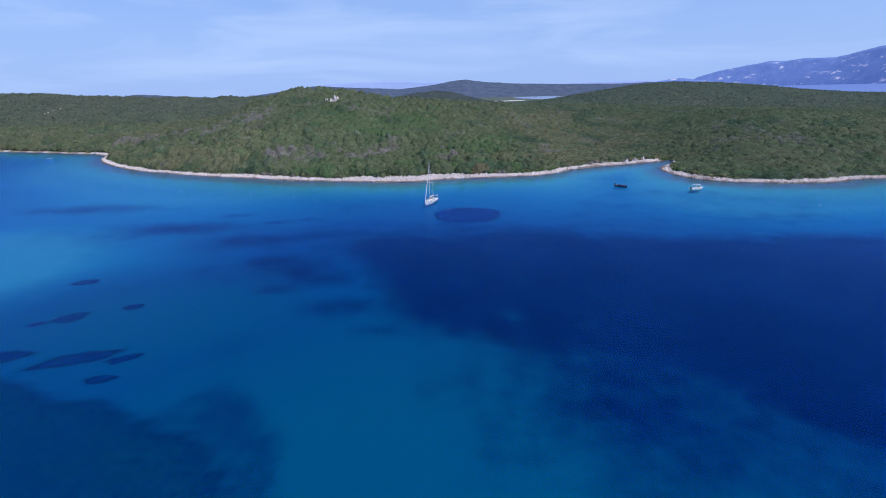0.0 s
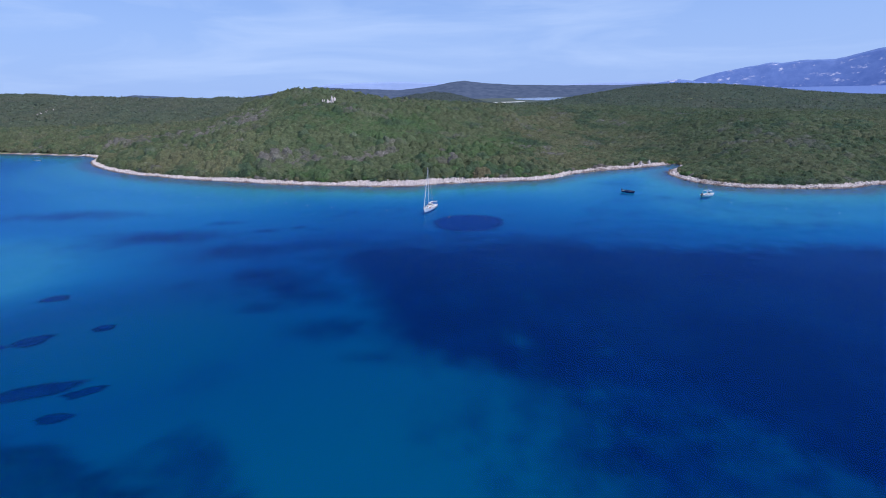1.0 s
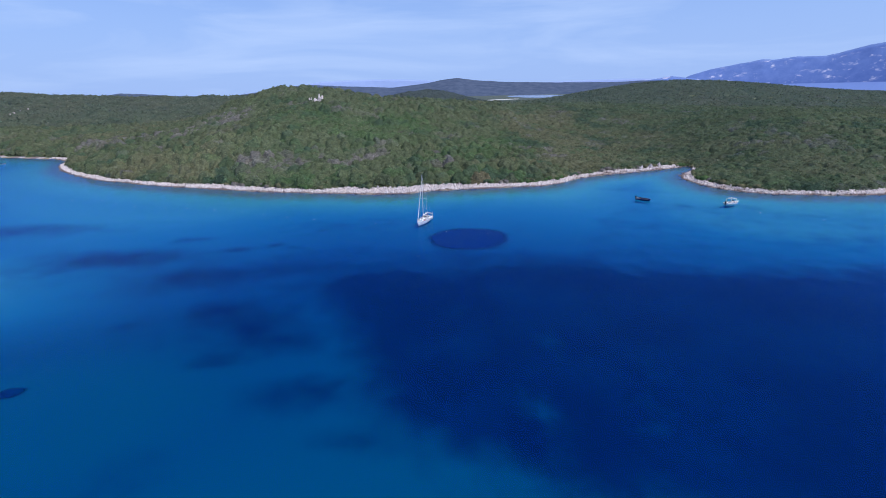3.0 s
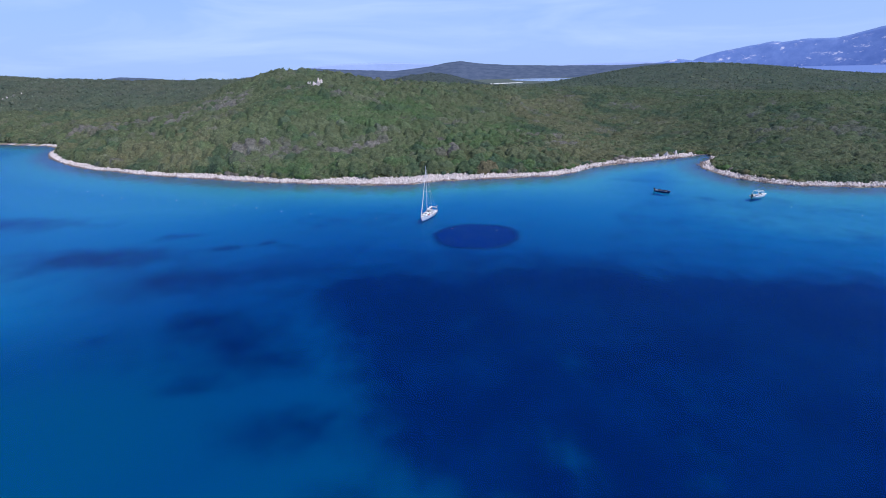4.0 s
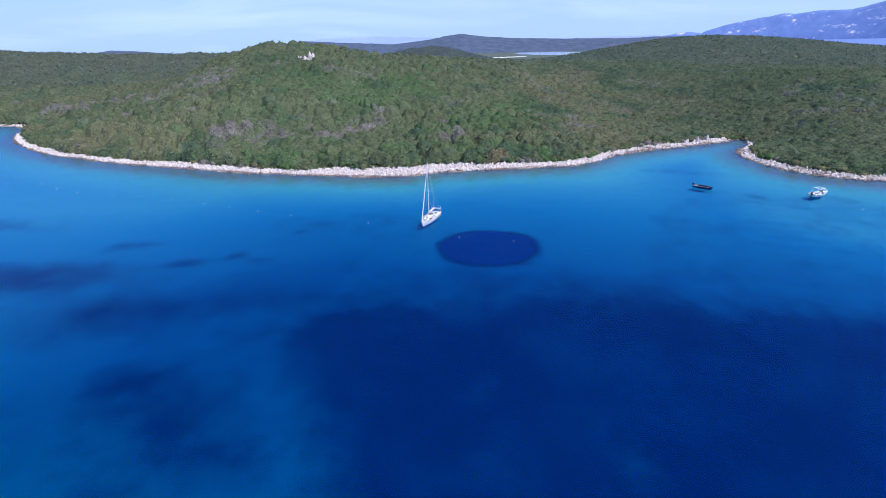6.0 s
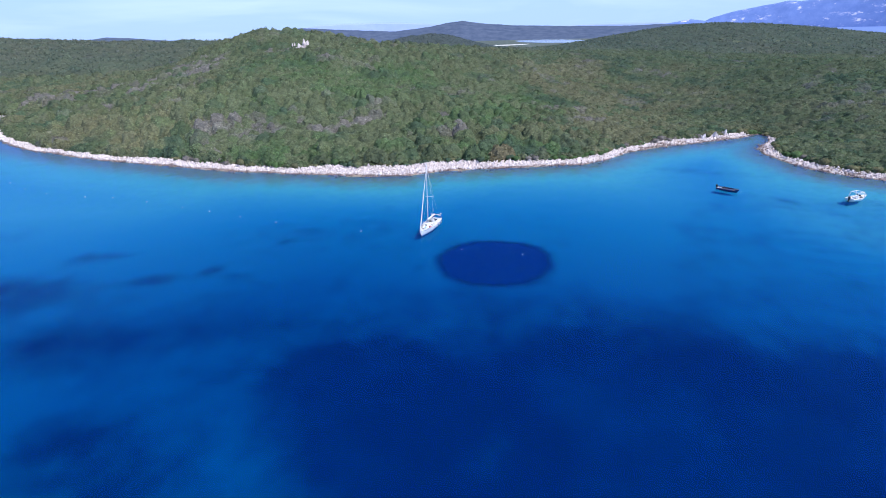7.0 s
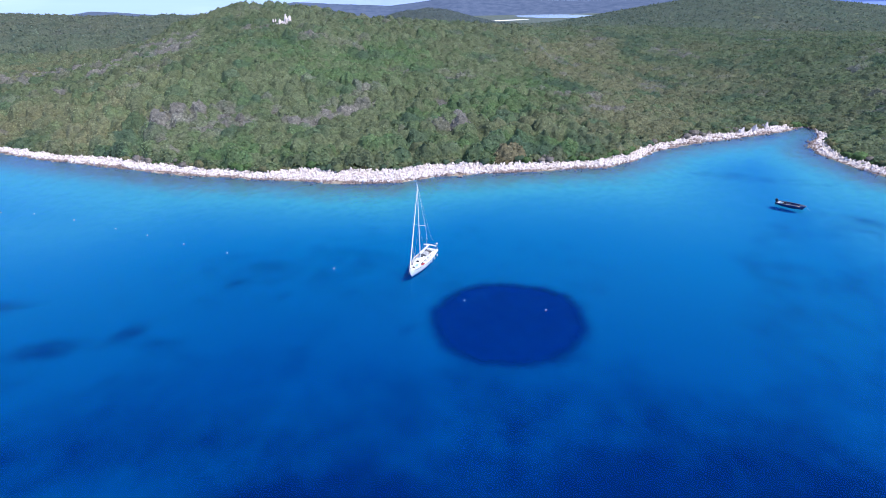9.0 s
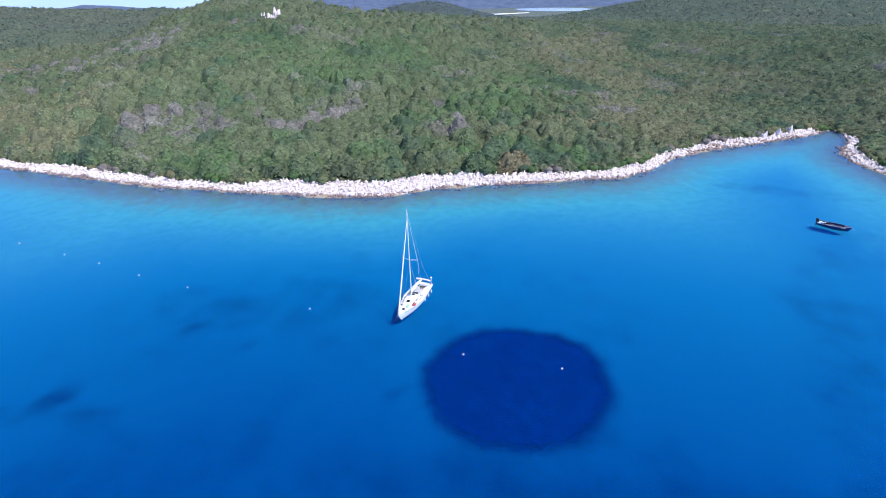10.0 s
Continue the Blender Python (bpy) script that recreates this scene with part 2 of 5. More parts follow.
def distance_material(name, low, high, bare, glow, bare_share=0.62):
    """A hill many kilometres off, the blue of the air painted into its colour and glow: woods with bare limestone."""
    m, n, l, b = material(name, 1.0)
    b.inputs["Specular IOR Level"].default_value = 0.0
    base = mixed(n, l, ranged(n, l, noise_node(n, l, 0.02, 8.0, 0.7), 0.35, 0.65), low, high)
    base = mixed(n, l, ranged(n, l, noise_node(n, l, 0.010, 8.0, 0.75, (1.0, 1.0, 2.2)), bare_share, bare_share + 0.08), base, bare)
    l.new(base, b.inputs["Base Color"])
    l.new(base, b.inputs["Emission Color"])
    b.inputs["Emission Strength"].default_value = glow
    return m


M_WATER, M_SEABED, M_GRASS = water_material(), seabed_material(), seagrass_material()
M_THINGRASS = seagrass_material("thin_seagrass", (0.0, 0.012, 0.065), (0.0, 0.034, 0.115))
M_ROCK = rock_material("white_limestone", (0.77, 0.69, 0.695), (0.46, 0.395, 0.395), (0.52, 0.43, 0.38))
M_RUBBLE = rock_material("limestone_rubble", (0.62, 0.55, 0.54), (0.30, 0.26, 0.25), (0.42, 0.35, 0.32))
M_WETROCK = rock_material("wet_brown_limestone", (0.27, 0.20, 0.185), (0.14, 0.104, 0.10), (0.25, 0.175, 0.14))
M_SUNKEN = rock_material("sunken_stone", (0.31, 0.29, 0.24), (0.18, 0.165, 0.14), (0.25, 0.20, 0.15))
M_FARSCRUB = far_scrub_material()
M_SOIL, M_WOOD, M_BARK, M_CANOPY = soil_material(), leaf_material("maquis_leaves"), bark_material(), canopy_material()
LUSH = (0.085, 0.150, 0.066)
GREEN, DEEP, OLIVE, GREY, TAN, HAZY_GREEN = (0.131, 0.160, 0.094), (0.070, 0.114, 0.079), (0.166, 0.171, 0.105), (0.212, 0.197, 0.196), (0.158, 0.142, 0.090), (0.127, 0.154, 0.116)
HAZE = (0.076, 0.102, 0.130)          # the blue of the air before woods far off, mixed into their colours


# ---- plan of the land ----
COAST = [(-4800, 900), (-900, 585), (-421, 430), (-366, 412), (-328, 399), (-294, 388), (-274, 374), (-264, 354), (-249, 334), (-217, 305), (-189, 286),
         (-163, 274), (-138, 263), (-108, 253), (-80, 243), (-53, 238), (-37, 234), (-19, 233), (-8, 238), (5, 240), (22, 242),
         (43, 243.5), (54, 250), (64, 260), (75, 266), (86, 270.5), (98, 274.5), (112, 280), (124, 285), (131, 290), (131.5, 284), (126, 275), (116.5, 265), (112.5, 257),
         (111.5, 246), (114, 233), (120, 223), (130, 216), (153, 212), (170, 211), (184, 218), (200, 218), (300, 205), (700, 120), (4800, -300)]
# hills of the wood's roof: height, centre, spread
HILLS = [(30.5, -149.3, 495.5, 55.8, 68.6), (16.4, -32.6, 452.9, 66.3, 59.7), (35.8, 295.6, 700.9, 133.1, 114.9), (17.9, 237.3, 358.8, 78.5, 69.3),
         (16.4, 73.1, 540.1, 115.6, 78.2), (46.4, -764.6, 795.9, 246.0, 200.1), (26.6, -260.0, 741.9, 184.6, 146.1), (3.3, 142.5, 489.5, 51.0, 46.0),
         (18.4, 610.7, 706.3, 196.3, 199.6), (16.3, -102.0, 359.6, 44.9, 45.7), (-8.9, 124.6, 343.9, 39.6, 62.9), (40.0, -52.0, 1400.0, 100.0, 110.0)]
SHRUB = 2.1          # how high the wood's roof lies above the ground



def rock_width(x, y):
    """How wide the bare rocks along the water are; at the head of the cove the scrub reaches the water."""
    x, y = np.asarray(x, float), np.asarray(y, float)
    wide = (3.5 + 3.3 * np.exp(-((x + 24) / 55) ** 2)) * (0.55 + 0.85 * fractal(x, y, 15, 77, 3))
    return wide * (1 - 0.92 * np.exp(-(((x - 131) / 7) ** 2 + ((y - 288) / 9) ** 2) ** 2))


def value_noise(x, y, cell, seed):
    """Smooth noise from 0 to 1 on arrays."""
    x, y = np.asarray(x, float) / cell, np.asarray(y, float) / cell
    i, j = np.floor(x).astype(np.int64), np.floor(y).astype(np.int64)
    u, v = x - i, y - j
    u, v = u * u * (3 - 2 * u), v * v * (3 - 2 * v)

    def corner(a, b):
        h = (a * 374761393 + b * 668265263 + seed * 974711) & 0x7FFFFFFF
        h = ((h ^ (h >> 13)) * 1274126177) & 0x7FFFFFFF
        return ((h ^ (h >> 16)) & 0xFFFF) / 65535.0
    return (corner(i, j) * (1 - u) + corner(i + 1, j) * u) * (1 - v) + (corner(i, j + 1) * (1 - u) + corner(i + 1, j + 1) * u) * v


def fractal(x, y, cell, seed, octaves=4):
    total, weight, scale = 0.0, 1.0, 0.0
    for k in range(octaves):
        total, scale = total + weight * value_noise(x, y, cell / 2 ** k, seed + k), scale + weight
        weight *= 0.55
    return total / scale


def shore_distance(x, y):
    """Metres inland from the water's edge (out at sea: minus)."""
    x, y = np.asarray(x, float), np.asarray(y, float)
    best, inside = np.full(x.shape, 1e9), np.zeros(x.shape, bool)
    ring = COAST + [(4800, 4900), (-4800, 4900), COAST[0]]
    for k, ((ax, ay), (bx, by)) in enumerate(zip(ring[:-1], ring[1:])):
        dx, dy = bx - ax, by - ay
        if k < len(COAST) - 1:
            t = np.clip(((x - ax) * dx + (y - ay) * dy) / (dx * dx + dy * dy), 0, 1)
            best = np.minimum(best, np.hypot(x - ax - t * dx, y - ay - t * dy))
        cross = (ay > y) != (by > y)
        with np.errstate(divide="ignore", invalid="ignore"):
            inside ^= cross & (x < ax + (y - ay) * dx / (dy if dy else 1e-9))
    d = np.where(inside, best, -best)
    return d + 2.2 * (fractal(x, y, 14, 3) - 0.5) + 1.0 * (fractal(x, y, 3.5, 8, 2) - 0.5)


def wood_roof(x, y):
    h = 5.1 + 0.002 * (np.minimum(y, 900.0) - 235) - 5.2 * np.clip((y - 950) / 500, 0, 1)
    for a, cx, cy, sx, sy in HILLS:
        h = h + a * np.exp(-((x - cx) / sx) ** 2 / 2 - ((y - cy) / sy) ** 2 / 2)
    return h


def ground_height(x, y, d=None):
    d = shore_distance(x, y) if d is None else d
    wide = rock_width(x, y)
    land = 0.06 + 0.23 * np.minimum(d, wide)
    blend = np.clip((d - wide) / 30, 0, 1)
    blend = blend * blend * (3 - 2 * blend)
    land = land * (1 - blend) + (wood_roof(x, y) - SHRUB) * blend + 0.5 * (fractal(x, y, 9, 21, 3) - 0.5)
    sea = -0.15 - 0.95 * (1 - np.exp(np.minimum(d, 0) / 6))
    return np.where(d > 0, np.maximum(land, 0.08 + 0.05 * np.minimum(d, 9.0)), sea)


def inside_ring(x, y, ring):
    """Metres inside a closed outline (outside: minus)."""
    best, inside = np.full(x.shape, 1e9), np.zeros(x.shape, bool)
    for (ax, ay), (bx, by) in zip(ring, ring[1:] + ring[:1]):
        dx, dy = bx - ax, by - ay
        t = np.clip(((x - ax) * dx + (y - ay) * dy) / (dx * dx + dy * dy), 0, 1)
        best = np.minimum(best, np.hypot(x - ax - t * dx, y - ay - t * dy))
        inside ^= ((ay > y) != (by > y)) & (x < ax + (y - ay) * dx / (dy if dy else 1e-9))
    return np.where(inside, best, -best)


def ellipse(x, y, cx, cy, rx, ry, turn=0.0, soft=0.35):
    c, s = math.cos(radians(turn)), math.sin(radians(turn))
    u, v = ((x - cx) * c + (y - cy) * s) / rx, (-(x - cx) * s + (y - cy) * c) / ry
    r = np.hypot(u, v)
    return np.clip((1 + soft - r) / (2 * soft), 0, 1)


# seagrass meadows with soft edges: centre, radii, turn, share
DEEP_MEADOW = [(-32, 136), (-28, 124), (-22, 114), (-18, 104), (-13, 92), (-9, 85), (0, 79), (7, 74), (17, 70), (28, 66), (40, 59), (48, 50), (62, 40), (150, 10), (190, 136), (79, 138), (58, 142), (39, 148), (22, 152), (-5, 152), (-27, 148)]
WEST_MEADOW = [(-110, 66), (-76, 65), (-69, 63), (-60, 59), (-53, 59), (-44, 54), (-39, 52), (-35, 51), (-31, 46), (-27, 39), (-23, 18), (-30, -12), (-62, -40), (-120, -34), (-146, 20), (-134, 52)]
WEST_FRINGE = [(-44, 58), (-41, 60), (-40, 66), (-33, 63), (-27, 56), (-22, 48), (-21, 42), (-19, 26), (-24, 6), (-40, 0)]
WEST_BEDS = [(-48, 144, 46, 13, 6, 0.54, 0.85), (-97, 157, 30, 9, 0, 0.66, 0.6), (-62, 142, 17, 8, 4, 0.66, 0.6), (-108, 150, 40, 14, 0, 0.40, 0.8),
             (-44, 118, 17, 12, 10, 0.58, 0.7), (-50, 121, 9, 5.5, -15, 0.68, 0.6), (-40, 113, 9, 5, -20, 0.68, 0.6), (-36, 135, 14, 8, 0, 0.54, 0.8), (-28, 108, 6, 4, -30, 0.58, 0.6),
             (-22, 92, 6, 3.2, -30, 0.62, 0.6), (-13, 80, 8, 3.5, -15, 0.45, 0.7), (-36, 109, 12, 7, -15, 0.60, 0.7), (-27, 91, 8, 5.5, -10, 0.58, 0.7)]
BAY_BEDS = [(-42, 101, 6, 2.6, 5, 0.54, 0.6), (-66, 115, 5.5, 2.6, 0, 0.44, 0.7), (-42, 74, 5, 6, 0, 0.36, 0.8), (-22, 188, 34, 12, 10, 0.32, 0.8), (-150, 190, 30, 9, 0, 0.62, 0.6),
            (78, 236, 17, 3.2, -22, 0.36, 0.7), (16, 60, 7, 3.5, -20, 0.6, 0.8), (30, 46, 28, 16, -30, 0.45, 0.8), (32, 60, 30, 24, -35, 0.75, 0.7), (108, 276, 10, 2.2, 24, 0.45, 0.7),
            (-8, 180, 30, 13, 0, 0.3, 0.9)]
SMALL_BEDS = [(-81, 175, 8, 3.2, 5, 0.52, 0.6), (-82, 160, 9, 5.5, 0, 0.64, 0.6), (-54, 167, 3.4, 2.6, 60, 0.62, 0.6), (-46.5, 164, 5, 1.5, -4, 0.60, 0.6), (-64, 163, 6.5, 2.8, 8, 0.64, 0.6),
              (-9.4, 168.2, 1.7, 1.6, 0, 0.55, 0.6), (13.2, 159.2, 1.9, 1.9, 0, 0.6, 0.6), (21.6, 178.4, 1.9, 1.9, 0, 0.5, 0.6), (-42, 182, 1.8, 1.6, 0, 0.45, 0.6), (-32, 177.6, 1.8, 1.6, 0, 0.45, 0.6)]
# bare spots in the deep meadow
CLEARINGS = [(14, 88, 4.0, 8, 15, 0.6), (-1, 116, 5, 6, 0, 0.34), (2, 103, 5, 6, 30, 0.36), (18, 107, 4, 9, 10, 0.42), (34, 98, 5, 8, -20, 0.34), (28, 84, 5, 5, 0, 0.32)]
# a fainter meadow with a rounded edge in the east of the bay
EAST_MEADOW = [(74, 209), (64, 202), (53, 190), (43, 175), (37, 163), (35, 155), (37, 147), (60, 137), (120, 128), (150, 190), (100, 207)]


def make_ground():
    def axis(lo, hi, step, start, end, mid, mid_lo, mid_hi):
        a = list(np.arange(lo, hi, step)) + list(np.arange(hi, mid_hi, mid))
        s, p = mid, a[-1]
        while p < end:
            s *= 1.22
            p += s
            a.append(min(p, end))
        b, p, s = [], lo, mid
        while p > mid_lo:
            p -= mid
            b.append(p)
        while p > start:
            s *= 1.22
            p -= s
            b.append(max(p, start))
        return np.array(b[::-1] + a)
    xs = axis(-300, 250, 2.5, -4800, 4800, 7.0, -760, 700)
    ys = axis(20, 330, 2.5, -600, 4800, 7.0, 10, 900)
    gx, gy = np.meshgrid(xs, ys)
    d = shore_distance(gx, gy)
    z = ground_height(gx, gy, d)
    nx, ny = len(xs), len(ys)
    idx = np.arange(nx * ny).reshape(ny, nx)
    quads = np.stack([idx[:-1, :-1], idx[:-1, 1:], idx[1:, 1:], idx[1:, :-1]], -1).reshape(-1, 4)
    me = quad_mesh("ground", np.stack([gx, gy, z], -1).reshape(-1, 3), quads)
    for m in (M_SEABED, M_RUBBLE, M_SOIL, M_FARSCRUB, M_WETROCK):
        me.materials.append(m)
    fd = d.reshape(-1)[quads].mean(1)
    me.polygons.foreach_set("material_index", np.where(fd < -0.3, 0, np.where(fd < 0.8, 4, np.where(fd < rock_width(gx.reshape(-1)[quads].mean(1), gy.reshape(-1)[quads].mean(1)) + 0.4, 1, np.where(gy.reshape(-1)[quads].mean(1) < 890, 2, 3)))).astype(np.int32))
    me.polygons.foreach_set("use_smooth", np.ones(len(quads), bool))
    # deep: distance offshore, which sets the painted water blue; the bed stays shallow
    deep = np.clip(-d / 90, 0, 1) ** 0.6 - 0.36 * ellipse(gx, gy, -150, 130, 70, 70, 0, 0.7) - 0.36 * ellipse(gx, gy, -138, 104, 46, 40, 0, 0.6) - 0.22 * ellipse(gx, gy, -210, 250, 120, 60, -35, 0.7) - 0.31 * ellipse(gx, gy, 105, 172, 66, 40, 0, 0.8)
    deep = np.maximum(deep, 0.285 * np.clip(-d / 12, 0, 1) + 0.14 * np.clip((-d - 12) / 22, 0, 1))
    meadow = np.zeros_like(gx)
    for cx, cy, rx, ry, turn, share, soft in WEST_BEDS + BAY_BEDS + SMALL_BEDS:
        meadow = np.maximum(meadow, share * ellipse(gx, gy, cx, cy, rx, ry, turn, soft))
    wx, wy = gx + 9 * (fractal(gx, gy, 18, 71) - 0.5), gy + 9 * (fractal(gx, gy, 18, 75) - 0.5)
    thin = 1 - 0.22 * np.clip((wy - 112) / 30, 0, 1)          # the far side of the deep meadow is thinner
    meadow = np.maximum(meadow, 1.15 * thin * np.clip(0.5 + inside_ring(wx, wy, DEEP_MEADOW) / (17 + 10 * np.clip((wy - 118) / 25, 0, 1)), 0, 1))
    nx2, ny2 = gx + 3 * (fractal(gx, gy, 8, 171) - 0.5), gy + 3 * (fractal(gx, gy, 8, 175) - 0.5)
    meadow = np.maximum(meadow, 1.15 * np.clip(0.5 + inside_ring(nx2, ny2, WEST_MEADOW) / 3.5, 0, 1))
    meadow = np.maximum(meadow, 0.52 * np.clip(0.5 + inside_ring(nx2, ny2, WEST_FRINGE) / 4, 0, 1))
    meadow = np.maximum(meadow, 0.27 * np.clip(0.5 + inside_ring(wx, wy, EAST_MEADOW) / 7, 0, 1))
    for cx, cy, rx, ry, turn, share in CLEARINGS:
        meadow = meadow - share * ellipse(wx, wy, cx, cy, rx, ry, turn, 0.8)
    shoal = np.maximum(ellipse(gx, gy, -8, 34, 54, 62, -20, 0.6), 0.75 * ellipse(gx, gy, -62, 86, 38, 26, 0, 0.6))
    west = np.clip(0.5 + inside_ring(nx2, ny2, WEST_MEADOW) / 8, 0, 1)
    for name, values in (("deep", deep), ("meadow", meadow), ("shoal", shoal), ("west", west)):
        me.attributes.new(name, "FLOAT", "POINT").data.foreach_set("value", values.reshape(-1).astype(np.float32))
    return tagged(new("ground", me), "sandy seabed, white rocky shore and scrub-covered hills", "ground", kind="structure")


def quad_mesh(name, verts, faces):
    """A mesh from arrays: faces all with the same number of corners."""
    me = bpy.data.meshes.new(name)
    verts, faces = np.asarray(verts, np.float32), np.asarray(faces, np.int32)
    k = faces.shape[1]
    me.vertices.add(len(verts))
    me.vertices.foreach_set("co", verts.reshape(-1))
    me.loops.add(faces.size)
    me.loops.foreach_set("vertex_index", faces.reshape(-1))
    me.polygons.add(len(faces))
    me.polygons.foreach_set("loop_start", np.arange(0, faces.size, k, dtype=np.int32))
    me.update(calc_edges=True)
    return me


make_ground()


def make_water():
    w = 4850.0
    me = quad_mesh("water", [(-w, -w, 0), (w, -w, 0), (w, w, 0), (-w, w, 0)], [(0, 1, 2, 3)])
    me.materials.append(M_WATER)
    tagged(new("water", me), "clear turquoise to deep blue sea with fine ripples", "sea", kind="structure")


make_water()


# ---- distance ----
def ridge(name, profile, distance, depth, mat, label, base=-5.0, rough=0.06, category="hill"):
    """A far range along an arc: profile gives degrees right of +y and the crest's height in metres."""
    az = np.linspace(profile[0][0], profile[-1][0], 160)
    crest = np.interp(az, [p[0] for p in profile], [p[1] for p in profile])
    crest = crest * (1 + rough * (fractal(az * 40, az * 0, 30, 5) - 0.5))
    rows = np.linspace(-1, 1, 21)
    verts = []
    for r in rows:
        rad = distance + r * depth
        h = base + (crest - base) * (1 - abs(r)) ** 0.8 * (1 + 0.35 * (1 - abs(r)) * abs(r) * (fractal(az * 60, az * 0 + r * 300, 60, 9) - 0.5) * 2)
        verts.append(np.stack([rad * np.sin(np.radians(az)), rad * np.cos(np.radians(az)), h], -1))
    verts = np.concatenate(verts)
    idx = np.arange(len(verts)).reshape(len(rows), len(az))
    me = quad_mesh(name, verts, np.stack([idx[:-1, :-1], idx[:-1, 1:], idx[1:, 1:], idx[1:, :-1]], -1).reshape(-1, 4))
    me.polygons.foreach_set("use_smooth", np.ones(len(me.polygons), bool))
    me.materials.append(mat)
    return tagged(new(name, me), label, category, kind="structure")


def crest_at(points, distance):
    return [(a, 43 + distance * math.tan(radians(e))) for a, e in points]


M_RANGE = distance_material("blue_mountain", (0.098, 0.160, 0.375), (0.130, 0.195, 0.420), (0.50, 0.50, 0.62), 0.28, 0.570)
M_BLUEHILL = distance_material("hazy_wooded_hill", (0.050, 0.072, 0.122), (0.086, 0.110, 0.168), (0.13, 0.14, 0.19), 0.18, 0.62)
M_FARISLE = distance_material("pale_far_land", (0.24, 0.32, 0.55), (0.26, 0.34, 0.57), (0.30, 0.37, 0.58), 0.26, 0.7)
M_STRAIT = paint("far_strait_water", (0.13, 0.21, 0.50), 0.6)
M_LAGOON = paint("pale_lagoon_water", (0.27, 0.345, 0.51), 0.2)
M_SALT = paint("white_salt_flat", (0.75, 0.74, 0.72), 0.9)

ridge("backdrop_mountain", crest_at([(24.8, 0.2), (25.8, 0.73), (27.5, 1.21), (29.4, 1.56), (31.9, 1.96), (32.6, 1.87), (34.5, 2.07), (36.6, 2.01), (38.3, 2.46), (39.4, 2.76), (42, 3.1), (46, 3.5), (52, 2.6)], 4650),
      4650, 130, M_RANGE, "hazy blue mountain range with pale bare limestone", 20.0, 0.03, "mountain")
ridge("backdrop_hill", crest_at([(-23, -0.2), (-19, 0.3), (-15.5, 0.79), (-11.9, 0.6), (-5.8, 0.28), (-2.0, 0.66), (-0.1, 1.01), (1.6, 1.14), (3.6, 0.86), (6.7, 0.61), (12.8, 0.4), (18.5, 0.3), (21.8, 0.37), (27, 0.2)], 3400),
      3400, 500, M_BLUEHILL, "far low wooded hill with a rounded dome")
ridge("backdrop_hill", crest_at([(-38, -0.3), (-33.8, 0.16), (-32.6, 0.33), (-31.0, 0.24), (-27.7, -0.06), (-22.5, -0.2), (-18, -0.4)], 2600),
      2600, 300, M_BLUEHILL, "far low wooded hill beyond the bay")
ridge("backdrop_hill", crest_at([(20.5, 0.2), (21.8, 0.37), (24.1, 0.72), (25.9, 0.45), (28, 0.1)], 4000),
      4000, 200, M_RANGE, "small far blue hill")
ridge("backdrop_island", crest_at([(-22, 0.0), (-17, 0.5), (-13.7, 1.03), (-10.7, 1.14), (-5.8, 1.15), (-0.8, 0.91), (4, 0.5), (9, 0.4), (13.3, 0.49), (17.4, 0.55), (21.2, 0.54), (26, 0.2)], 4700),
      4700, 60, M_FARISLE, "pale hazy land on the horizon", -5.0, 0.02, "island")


def flat_patch(name, cx, cy, rx, ry, z, mat, label, category, wobble=0.25, seed=0, turn=0.0, thick=0.5):
    """A flat sheet with an uneven outline and a rim."""
    bm = bmesh.new()
    n = 64
    top, low = [], []
    for k in range(n):
        a = 2 * math.pi * k / n
        r = 1 + wobble * (noise.noise((math.cos(a) * 1.7 + seed * 7.1, math.sin(a) * 1.7, seed)) + 0.5 * noise.noise((math.cos(a) * 5 + seed, math.sin(a) * 5, seed + 3)))
        u, v = rx * r * math.cos(a), ry * r * math.sin(a)
        c, s = math.cos(radians(turn)), math.sin(radians(turn))
        top.append(bm.verts.new((cx + u * c - v * s, cy + u * s + v * c, z)))
        low.append(bm.verts.new((cx + u * c - v * s, cy + u * s + v * c, z - thick)))
    bm.faces.new(top)
    for k in range(n):
        bm.faces.new((top[k], low[k], low[(k + 1) % n], top[(k + 1) % n]))
    me = bpy.data.meshes.new(name)
    bm.to_mesh(me)
    bm.free()
    me.materials.append(mat)
    return tagged(new(name, me), label, category, kind="structure")


flat_patch("lagoon", 455, 2400, 150, 400, 1.4, M_LAGOON, "pale shallow lagoon beyond the saddle", "lagoon", 0.2, 2, 0, 1.0)
flat_patch("salt_flat", 165, 1825, 150, 24, 1.8, M_SALT, "white shore beside the lagoon", "shore", 0.3, 4, 40, 1.5)


def far_strait():
    """The strait below the mountains, drawn up a little towards them to stand in for many more kilometres of sea."""
    az, dist = np.radians(np.linspace(20, 54, 18)), np.linspace(1500, 4700, 16)
    a, r = np.meshgrid(az, dist)
    verts = np.stack([r * np.sin(a), r * np.cos(a), 0.5 + 21.5 * (r - 1500) / 3200], -1).reshape(-1, 3)
    idx = np.arange(len(verts)).reshape(a.shape)
    me = quad_mesh("far_strait", verts, np.stack([idx[:-1, :-1], idx[:-1, 1:], idx[1:, 1:], idx[1:, :-1]], -1).reshape(-1, 4))
    me.materials.append(M_STRAIT)
    tagged(new("far_strait", me), "far strait of pale blue sea", "sea", kind="structure")


far_strait()


